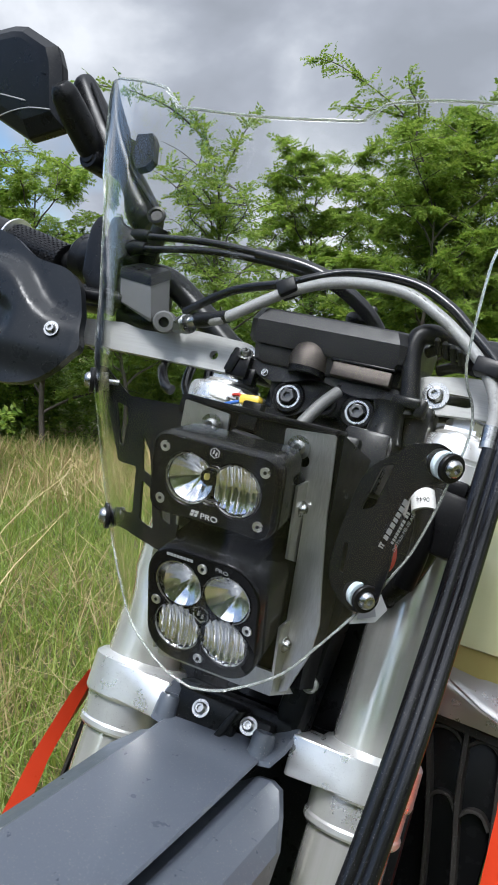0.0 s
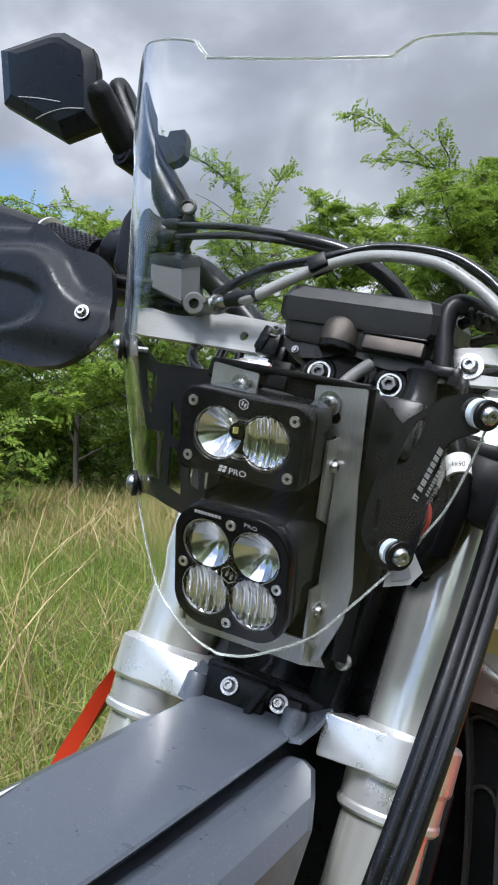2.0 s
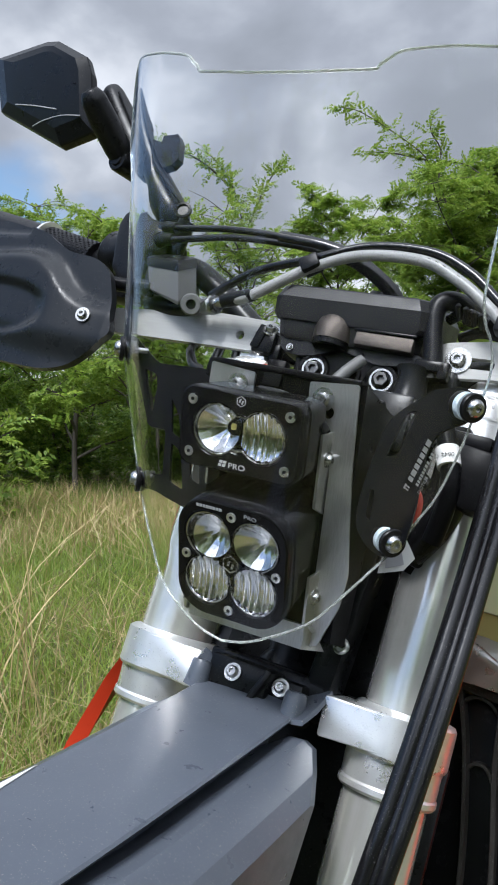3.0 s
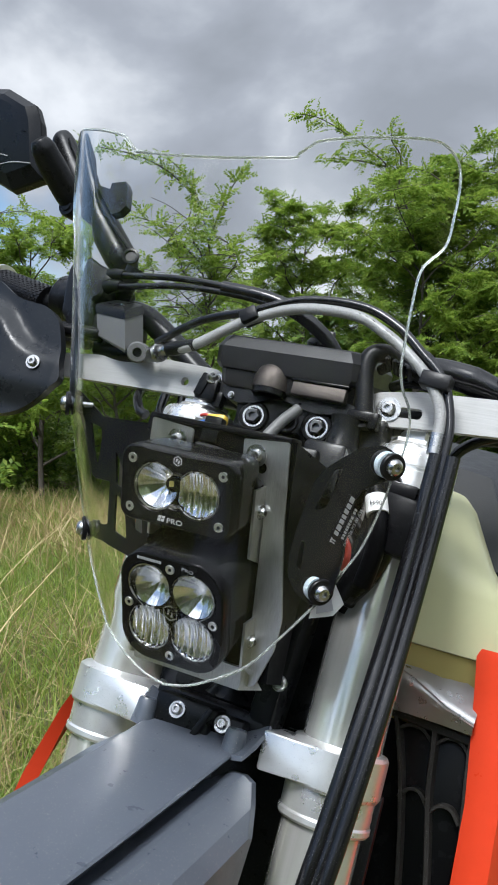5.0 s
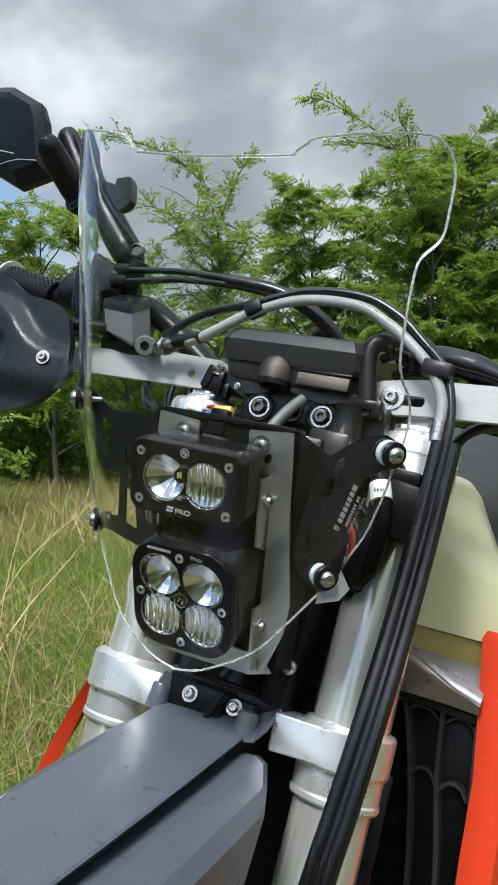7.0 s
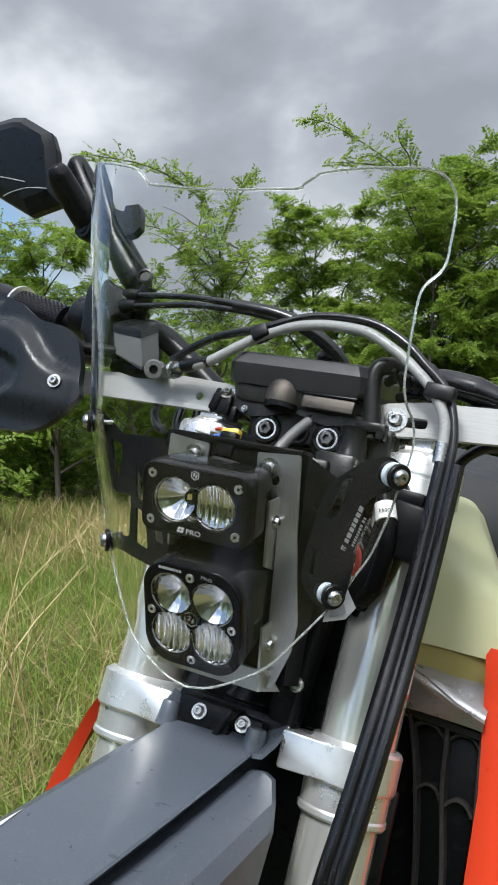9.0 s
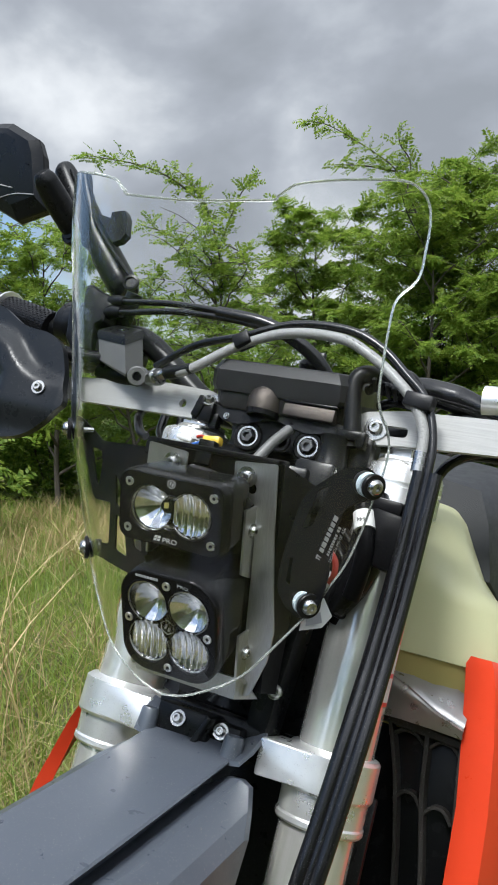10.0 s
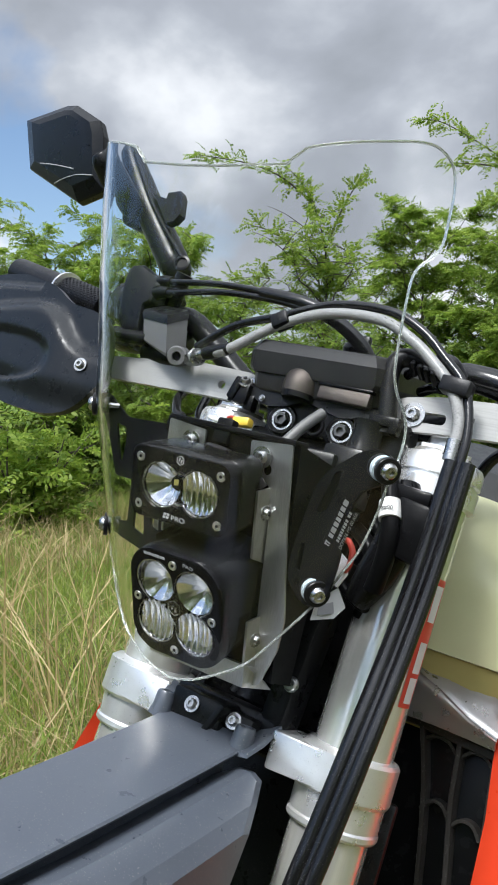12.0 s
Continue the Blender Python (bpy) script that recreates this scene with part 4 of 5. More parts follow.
def build_bars():
    part("handlebar", tube([(-560, 206, 190), (-380, 190, 156), (-270, 194, 157), (-226, 190, 152), (-179, 190, 125), (-140, 193, 99), (-110, 197, 84), (-70, 196, 80), (60, 196, 80), (120, 198, 96), (200, 196, 128), (290, 200, 136), (420, 232, 132)], 13.5, 20), M_BLACK, bike, "black tapered handlebar")
    grip = part("throttle_grip", tube([(-560, 204, 192), (-442, 192, 168), (-362, 188, 152)], 20, 24), M_RUBBER, bike, "black rubber throttle grip with raised diamonds")
    # raised grip pads
    bm = bmesh.new()
    p0, p1 = Vector((-442, 192, 168)), Vector((-362, 188, 152))
    ax = (p1 - p0).normalized()
    e1 = ax.orthogonal().normalized()
    e2 = ax.cross(e1)
    for i in range(22):
        c = p0.lerp(p1, (i + 0.5) / 22)
        for j in range(22):
            a = 2 * math.pi * (j + 0.5 * (i % 2)) / 22
            n = e1 * math.cos(a) + e2 * math.sin(a)
            tdir = n.cross(ax)
            q = [bm.verts.new((c + n * (20.9 if k < 4 else 19.5) + ax * u * 1.7 + tdir * v * 2.0) / 1000) for k, (u, v) in enumerate(((-1, -1), (1, -1), (1, 1), (-1, 1)))]
            bm.faces.new(q)
            b = [bm.verts.new((c + n * 19.5 + ax * u * 2.1 + tdir * v * 2.4) / 1000) for u, v in ((-1, -1), (1, -1), (1, 1), (-1, 1))]
            for k in range(4):
                bm.faces.new((q[k], q[(k + 1) % 4], b[(k + 1) % 4], b[k]))
    tagged(part("grip_pad", bm, M_RUBBER, grip), kind="stuff")
    part("grip_flange", lathe([(19, 0), (26, 1), (26, 4), (19, 5)], 28, axis_to((-444, 192, 168.4), tuple(-ax))), M_CAST, grip, "pale collar of the grip")
    # throttle housing with cable elbows
    th = part("throttle_housing", lathe([(0, -24), (22, -24), (27, -18), (28, 0), (28, 14), (22, 22), (0, 22)], 28, axis_to((-322, 186, 158), tuple(ax))), M_BLACK, bike, "black throttle housing")
    shell = round_poly([(-309, 128), (-316, 160), (-319, 185), (-314, 199), (-299, 202), (-283, 194), (-262, 188), (-254, 178), (-264, 172), (-262, 155), (-273, 149), (-266, 116), (-290, 111)], 4, 3)
    part("housing_shroud", loft([[(-285 + (x - -285) * k, y, 164 + (z - 164) * k) for x, z in shell] for k, y in ((0.80, 148), (0.92, 150), (1.0, 156), (1.0, 196), (0.9, 204))]), M_BLACK, th, "rounded black throttle cover")
    part("housing_neck", tube([(-322, 182, 158), (-300, 176, 160), (-276, 174, 158)], [26, 24, 20], 22), M_BLACK, th)
    for z in (183, 170):
        part("cable_elbow", tube([(-272, 158, z - 3), (-258, 154, z), (-244, 152, z)], [9, 7.5, 6], 16), M_BLACK, th)
    # switch block and lever perch
    part("lever_perch", join(box(-250, 178, 122, 60, 46, 34, 8), box(-300, 170, 112, 46, 30, 26, 8)), M_BLACK, bike, "black brake lever perch")
    part("brake_lever", tube([(-240, 140, 108), (-300, 128, 104), (-380, 130, 106), (-480, 160, 116)], [9, 7, 6, 6], 12), M_GLOSS, bike, "black brake lever")
    # four-cornered reservoir seen over its front corner, with a tapering foot
    def ring(z0, k, low):
        c = [(-250, 132, 132), (-203, 120, 125), (-208, 155, 146), (-254, 168, 152)]
        mid = (-229, 144, 139)
        out = []
        for i, p in enumerate(c):
            fall = low * (1.0 if i in (0, 3) else 1.3)
            out.append((mid[0] + (p[0] - mid[0]) * k + 0.38 * (fall - z0), mid[1] + (p[1] - mid[1]) * k, mid[2] + (p[2] - mid[2]) * k - fall + z0))
        return out
    res = part("brake_reservoir", loft([ring(0, 1.0, 0), ring(0, 0.97, 27), ring(0, 0.86, 30)]), M_ALLOY, bike, "grey cast brake fluid reservoir", sharp=25)
    lid = part("reservoir_lid", loft([ring(-3, 1.03, 0), ring(3, 1.05, 0), ring(7, 1.0, 0), ring(8.5, 0.86, 0)]), M_BLACK, res, "black reservoir lid", sharp=20)
    part("lid_screw", lathe([(4, 0), (4, 1.5), (0, 1.6)], 16, axis_to((-222, 138, 143.5), (0.1, -0.3, 1))), M_STEEL, res)
    part("master_cylinder", tube([(-252, 158, 98), (-214, 154, 96), (-190, 150, 98)], [10, 11, 10], 20), M_BLACK, res, "black master cylinder")
    part("banjo_seat", lathe([(0, -26), (10.5, -26), (11, 0), (9.5, 2), (5, 2), (5, -3), (0, -3)], 14, axis_to((-176, 122, 90), (0.5, -1, -0.3))), M_ALLOY, res, "machined outlet boss")
    # dark disc paints the shaded inside of the bore
    part("bore_shade", lathe([(0, -2), (4.9, -2), (4.9, -2.4), (0, -2.4)], 20, axis_to((-176, 122, 90), (0.5, -1, -0.3))), M_HOLE_SHADE, res)
    part("banjo_bolt", lathe([(0, -8), (8, -8), (8, 2), (9.5, 3), (9.5, 6), (6, 8), (0, 8)], 6, axis_to((-160, 128, 93), (0.9, -0.45, 0.1))), M_STEEL, res, "steel banjo bolt")
    part("banjo_fitting", join(lathe([(0, -4), (9, -4), (9, 4), (0, 4)], 20, axis_to((-154, 127, 94), (0.9, -0.45, 0.1))), tube([(-156, 128, 95), (-150, 127, 97), (-144, 126, 99)], 5.5)), M_STEEL, res)


def build_guards():
    # right-hand guard: moulded shell standing in front of the grip
    out = [(-478, 160), (-447, 161), (-388, 149), (-372, 145), (-344, 130), (-329, 125), (-296, 121), (-283, 116), (-270, 106), (-259, 84), (-245, 48), (-245, 41), (-259, 25), (-283, 6), (-296, -1), (-315, -6), (-340, -6), (-380, -4), (-470, 10), (-540, 30), (-575, 65), (-575, 120), (-540, 155)]
    out = round_poly(out, 7, 3)
    ridge = [(-560, 104), (-500, 112), (-428, 120), (-381, 123), (-355, 119), (-335, 109), (-318, 95), (-302, 83), (-284, 75), (-259, 72), (-230, 71)]

    ridge = [(p.x, p.y) for p in smooth_path([(x, z, 0) for x, z in ridge], 6)]

    def ease(a, b, v):
        u = max(0.0, min(1.0, (v - a) / (b - a)))
        return u * u * (3 - 2 * u)

    def gy(x, z):
        v = 106 + ((-232 - x) / 340) ** 2 * 30
        k = max(i for i in range(len(ridge) - 1) if ridge[i][0] <= max(x, -560) or i == 0)
        (x0, z0), (x1, z1) = ridge[k], ridge[k + 1]
        zr = z0 + (z1 - z0) * (max(x, -560) - x0) / (x1 - x0)
        slant = 1 / math.sqrt(1 + ((z1 - z0) / (x1 - x0)) ** 2)
        # bulge below the ridge, rolled back along the bottom and the inner end
        v -= 14 * ease(-6, 15, (zr - z) * slant) * (0.35 + 0.65 * ease(-250, -330, x))
        v += 10 * ease(38, 2, z - max(0, (-330 - x) * 0.12)) + 4 * ease(-254, -236, x)
        v += 6 * ease(10, 2, 150 - z) if x < -400 else 0
        # shallow oval dish
        q = (abs((x + 436) / 103) ** 2.6 + abs((z - 54) / 30) ** 2.6) ** (1 / 2.6)
        v += 7 * ease(1.10, 0.86, q)
        return v
    bm = bmesh.new()
    vs = [bm.verts.new((x, 0, z)) for x, z in out]
    es = [bm.edges.new((vs[i], vs[(i + 1) % len(vs)])) for i in range(len(vs))]
    bmesh.ops.triangle_fill(bm, edges=es, use_beauty=True)
    for axis, lo, hi in ((0, -570, -240), (2, -4, 158)):
        v = lo
        while v <= hi:
            no, co = [0, 0, 0], [0, 0, 0]
            no[axis], co[axis] = 1, v
            bmesh.ops.bisect_plane(bm, geom=bm.verts[:] + bm.edges[:] + bm.faces[:], plane_co=co, plane_no=no)
            v += 4
    for v in bm.verts:
        v.co.y = gy(v.co.x, v.co.z)
    bmesh.ops.recalc_face_normals(bm, faces=bm.faces)
    res = bmesh.ops.extrude_face_region(bm, geom=bm.faces[:])
    for v in [g for g in res["geom"] if isinstance(g, bmesh.types.BMVert)]:
        v.co.y += 9
    bm.transform(Matrix.Diagonal((0.001, 0.001, 0.001, 1)))
    guard = part("handguard", bm, M_GUARD, bike, "black moulded plastic handguard with raised bulge", sharp=50)
    bolt(guard, (-278, gy(-278, 55) - 1.5, 55), (0.2, -1, 0.05), 5.2, 4, 7.6, label="steel hex bolt with washer")
    # aluminium straps to the bar clamp
    for s, pts, hole, slot in ((-1, [(-330, 58), (-282, 59), (-178, 61), (-112, 62), (-88, 68), (-84, 88), (-96, 94), (-161, 96), (-287, 85), (-330, 82)], (-129, 76), None),
                               (1, [(66, 92), (74, 97), (110, 103), (192, 107), (330, 112), (332, 78), (199, 74), (117, 69), (76, 65), (68, 72)], None, (93, 112))):
        holes = [circle(hole[0], hole[1], 4.5)] if hole else [round_poly([(84, 76), (118, 77), (118, 87), (84, 86)], 5, 4), circle(139, 86, 4.5)]
        bm = plate(round_poly(pts, 5, 3), holes, 7)
        for v in bm.verts:
            v.co.y += 0.150
        st = part("handguard_strap", bm, M_ALU, bike, "brushed aluminium handguard strap")
        bolt(st, (87 if s > 0 else -92, 149.5, 82 if s > 0 else 78), (0, -1, 0), 7, 5.5, 11.5, label="steel hex bolt with washer")


def build_mirror():
    # folded mirror head seen from its back
    out = [(-599, 395), (-495, 399), (-472, 396), (-417, 371), (-406, 352), (-391, 288), (-448, 279), (-577, 331)]
    inner = [(x * 0.78 - 105, z * 0.78 + 77) for x, z in out]
    deep = [(x * 0.6 - 190, z * 0.6 + 141) for x, z in out]

    def py(x, z, d):
        return 157 - 0.22 * x - 0.35 * z + d
    rim = [(x * 0.985 - 7.1, z * 0.985 + 5.3) for x, z in out]
    head = part("mirror", loft([[(x, py(x, z, 12), z) for x, z in rim], [(x, py(x, z, 9), z) for x, z in out], [(x, py(x, z, 1), z) for x, z in out], [(x, py(x, z, -1), z) for x, z in rim], [(x, py(x, z, -9), z) for x, z in inner], [(x, py(x, z, -11), z) for x, z in deep]]), M_BLACK, bike, "black faceted mirror head seen from behind, scratched", sharp=12)
    for a, d in (([(-495, 300), (-476, 304), (-445, 306), (-408, 302)], -10.6), ([(-534, 328), (-495, 322), (-451, 313)], -11.6), ([(-573, 375), (-559, 364), (-539, 351)], -7)):
        part("scratch", tube([(x, py(x, z, d), z) for x, z in a], 0.8, 6, 6), M_GREYPRINT, head)
    # recessed lines moulded into the back
    for a in ([(-540, 352), (-500, 350), (-452, 342)], [(-497, 366), (-462, 349), (-423, 338)], [(-452, 341), (-450, 318), (-455, 308)]):
        part("moulded_line", tube([(x, py(x, z, -10), z) for x, z in a], 1.0, 6, 6), M_GLOSS, head)
    # jointed arm: a short stalk from the head and the main arm behind it
    stalk = part("mirror_stalk", tube([(-390, 112, 322), (-387, 121, 316), (-380, 141, 302), (-371, 166, 285), (-365, 184, 273)], [9, 15, 16.5, 16, 13], 24), M_BLACK, bike, "short black mirror stalk")
    part("arm_joint", lathe([(0, -20), (7, -20), (8, -18), (12, -18), (13.5, -15), (13.5, 16), (12, 20), (0, 20)], 24, axis_to((-365, 184, 273), (0.1, 1, 0.15))), M_BLACK, stalk)
    arm = part("mirror_arm", tube([(-423, 177, 370), (-416, 179, 362), (-386, 184, 324), (-359, 188, 293), (-324, 193, 256), (-294, 198, 225), (-284, 200, 216), (-278, 200, 211)], [9, 14, 18.5, 19.5, 19.5, 19.5, 17, 12], 26), M_BLACK, bike, "black plastic folding mirror arm")
    part("arm_ridge", tube([(-397, 167, 359), (-345, 170, 297), (-300, 176, 253), (-270, 180, 227)], 2.6, 10), M_BLACK, arm)
    part("arm_pivot", lathe([(0, 0), (9.5, 0), (10, 1), (10, 4), (7, 4.5), (6.4, 2.5), (0, 2.5)], 22, axis_to((-265, 181, 218), (0.25, -1, 0.1))), M_GLOSS, arm, "dark pivot bolt at the arm's foot")
    tab = [(-343, 303), (-320, 298), (-320, 306), (-301, 309), (-295, 301), (-289, 278), (-295, 269), (-306, 265)]
    part("arm_tab", loft([[(x * 0.98 - 5.8, 172, z * 0.98 + 5.6) for x, z in tab], [(x, 174, z) for x, z in tab], [(x, 184, z) for x, z in tab]]), M_BLACK, arm)
    part("arm_stem", tube([(-250, 174, 203), (-258, 180, 175), (-264, 186, 150)], 10), M_BLACK, arm)


def build_cables():
    # clear brake hose over the pod, with a black line beside it
    part("brake_hose", tube([(-138, 124, 100), (-112, 118, 105), (-60, 118, 139), (-11, 118, 156), (43, 118, 156), (75, 118, 143), (101, 118, 126), (126, 118, 104), (142, 117, 77), (145, 115, 50)], 5.2, 16, 10), M_CLEARHOSE, bike, "clear-sheathed braided brake hose")
    for x, z in ((50, 154.2), (57, 152), (64, 149.2), (78, 141.4), (84, 137.4), (90, 133.2)):
        part("hose_print", box(x, 113.4, z + 1.5, 3.6, 0.5, 1.6, 0, (0, 32, 0)), M_INK, bike)
    part("hose_ferrule", tube([(144.5, 115, 58), (145, 115, 40)], 6.2, 18, 2), M_STEEL, bike, "steel ferrule on the brake hose")
    part("hose_boot", tube([(-146, 128, 99.5), (-134, 123, 100.5), (-110, 118, 106)], [6.5, 7.2, 6.0], 14, 2), M_RUBBER, bike)
    part("black_line", tube([(-168, 138, 108), (-120, 128, 134), (-62, 116, 146), (-10, 120, 166), (46, 122, 167), (84, 122, 152), (112, 122, 130), (136, 122, 108), (150, 119, 76), (154, 116, 40), (150, 114, -40)], 4.2, 12, 10), M_HOSE, bike, "thin black hose")
    for p, rot in (((-60, 118, 142), (0, -32, 0)), ((132, 118, 104), (0, 6, 0))):
        part("hose_clip", box(*p, 18 if p[0] < 0 else 27, 17, 14, 2, rot), M_RUBBER, bike, "black rubber hose clip")
    # long protective sleeves down the fork leg
    for dx, r in ((-7, 6.4), (0.5, 4.6), (7, 6.4)):
        part("hose_sleeve", tube([(155 + dx, 114, 40), (154 + dx, 112, -47), (153.5 + dx, 102, -121), (153 + dx, 86, -193), (150 + dx, 75, -264), (147 + dx, 70, -307), (140 + dx, 68, -400), (134 + dx, 76, -520)], r, 16, 8), M_HOSE, bike, "black protective hose sleeve with grit")
    # throttle cables
    for dz, dy in ((6, 0), (-7, 6)):
        part("throttle_cable", tube([(-262, 152, 177 + dz), (-235, 150, 177 + dz), (-175, 148, 181 + dz * 0.7), (-117, 150, 180 + dz * 0.5), (-68, 154, 175 + dz * 0.4), (-30, 160, 165 + dz * 0.4), (4, 176, 144 + dz * 0.3), (24, 196, 118)], 3.6, 12, 8), M_HOSE, bike, "black throttle cable")
    part("cable_sleeve", tube([(-118, 150, 182), (-68, 154, 178), (-32, 160, 168), (2, 174, 148), (20, 190, 124)], 7, 14, 8), M_HOSE, bike, "black sleeve over the throttle cables")
    # wrapped loom by the right bar
    part("wiring_loom", tube([(98, 158, 126), (116, 178, 134), (148, 186, 132), (178, 187, 124), (204, 186, 115), (244, 190, 104)], [10, 13, 14, 10, 8, 8], 18), M_HOSE, bike, "black taped wiring loom")
    part("bar_sleeve", lathe([(15, -22), (15, 22), (13, 23)], 24, axis_to((196, 182, 134), (1, 0, 0.05))), M_CAST, bike, "bright metal bar sleeve")
    for pts, r in (([(84, 160, 120), (92, 150, 134), (108, 148, 136), (118, 160, 126)], 6), ([(70, 150, 118), (86, 140, 122), (104, 146, 118)], 5), ([(80, 165, 108), (98, 156, 112), (116, 160, 112)], 5)):
        part("loom_branch", tube(pts, r, 12), M_HOSE, bike)
    for pts in ([(-192, 180, 72), (-178, 150, 52), (-160, 134, 34), (-150, 132, 30)], [(-170, 190, 74), (-158, 168, 44), (-132, 150, 24), (-118, 140, 20)], [(-150, 190, 70), (-140, 175, 46), (-128, 160, 26)]):
        part("clutch_cable", tube(pts, 5, 12), M_HOSE, bike, "black electrical cable")
    part("side_cable", tube([(112, 236, 20), (128, 238, 52), (140, 240, 78), (162, 240, 93), (190, 240, 99), (236, 246, 100)], 5.5, 14), M_HOSE, bike, "black hose beside the tank")
    part("side_cable", tube([(116, 242, 30), (134, 242, 70), (148, 242, 84), (170, 244, 92), (236, 250, 92)], 4, 12), M_HOSE, bike)


def build_electrics():
    plug = part("white_connector", join(box(-73, 106, 35, 13, 12, 10, 1.5, (0, 8, 0)), box(-62, 108, 33, 14, 11, 8, 1.5, (0, 8, 0)), box(-84, 102, 29, 18, 9, 4, 1, (0, 6, 0))), M_LABEL, bike, "white electrical connector")
    part("yellow_plug", box(-52, 98, 31, 19, 11, 9, 2.5, (0, -6, 0)), M_YELLOW, plug, "yellow plug")
    part("red_wire", tube([(-71, 100, 33), (-65, 98, 34), (-56, 97, 32)], 1.5), M_RED, plug)
    part("blue_wire", tube([(-74, 96, 23), (-68, 95, 25), (-58, 95, 29)], 1.6), M_BLUE, plug)
    # label and red lead behind the right bracket
    lab = bmesh.new()
    q = [(94, 62, -103), (107, 66, -88), (117, 68, -101), (112, 64, -112), (95, 60, -119)]
    lab.faces.new([lab.verts.new(mm(*p)) for p in q])
    bmesh.ops.solidify(lab, geom=lab.faces[:], thickness=0.0004)
    tag = part("paper_label", lab, M_LABEL, bike, "creased white paper label")
    part("label_bar", loft([[(98, 60.6, -106), (108, 63, -100), (112, 62, -108), (100, 59.4, -114)], [(98, 60.2, -106), (108, 62.6, -100), (112, 61.6, -108), (100, 59, -114)]]), M_GREYPRINT, tag)
    band = part("cable_label", tube([(108, 110, -6), (114, 106, -21)], 9.6, 18, 2), M_LABEL, bike, "white wrapped cable label")
    letters("0644", 3.6, Matrix.Translation(mm(112, 97.0, -11)) @ pose(0, 0, 0, 0, 168, 0), band, M_INK)
    part("cable_trunk", tube([(92, 122, 30), (104, 114, 4), (115, 107, -22), (118, 110, -50), (112, 120, -80)], 8.2, 16), M_COAT, bike, "black cable under the label")
    part("red_lead", tube([(99, 70, -50), (104, 66, -51), (109, 66, -58), (110, 66, -68), (106, 70, -74)], 2.6, 10), M_RED, bike, "red electrical lead")
    part("clear_sleeve", loft([[(90, 70, -78), (97, 68, -60), (106, 70, -66), (107, 72, -76), (101, 74, -88)], [(90, 74, -78), (97, 72, -60), (106, 74, -66), (107, 76, -76), (101, 78, -88)]]), M_CLEAR, bike, "translucent plastic sleeve")
    # dark box and shock of hoses under the top clamp
    part("regulator", join(box(124, 126, 4, 34, 30, 14, 3, (0, 4, 0)), box(128, 124, -25, 34, 30, 50, 4, (0, 8, 0))), M_COAT, bike, "black plastic box on the fork")
    for pts, r in (([(70, 130, -30), (92, 120, -44), (104, 122, -70), (98, 132, -104)], 7), ([(84, 132, -20), (108, 126, -46), (112, 128, -82), (102, 134, -110)], 5), ([(64, 126, -70), (84, 118, -86), (104, 124, -96), (116, 136, -88)], 4.5)):
        part("hidden_cable", tube([(x - 6, y + 24, z) for x, y, z in pts], r, 12), M_COAT, bike, "black cable behind the bracket")
    part("loom_boot", tube([(106, 138, 16), (112, 134, -10), (112, 132, -40), (104, 134, -68), (92, 140, -92)], [12, 17, 18, 17, 12], 18), M_GLOSS, bike, "black taped loom beside the fork")
    part("inner_guard", box(52, 160, -140, 24, 40, 160, 5, (0, 4, 0)), M_BLACK, bike, "ribbed black inner guard")
    bolt(bike, (58, 138, -178), (0.2, -1, 0), 6, 4, 7)


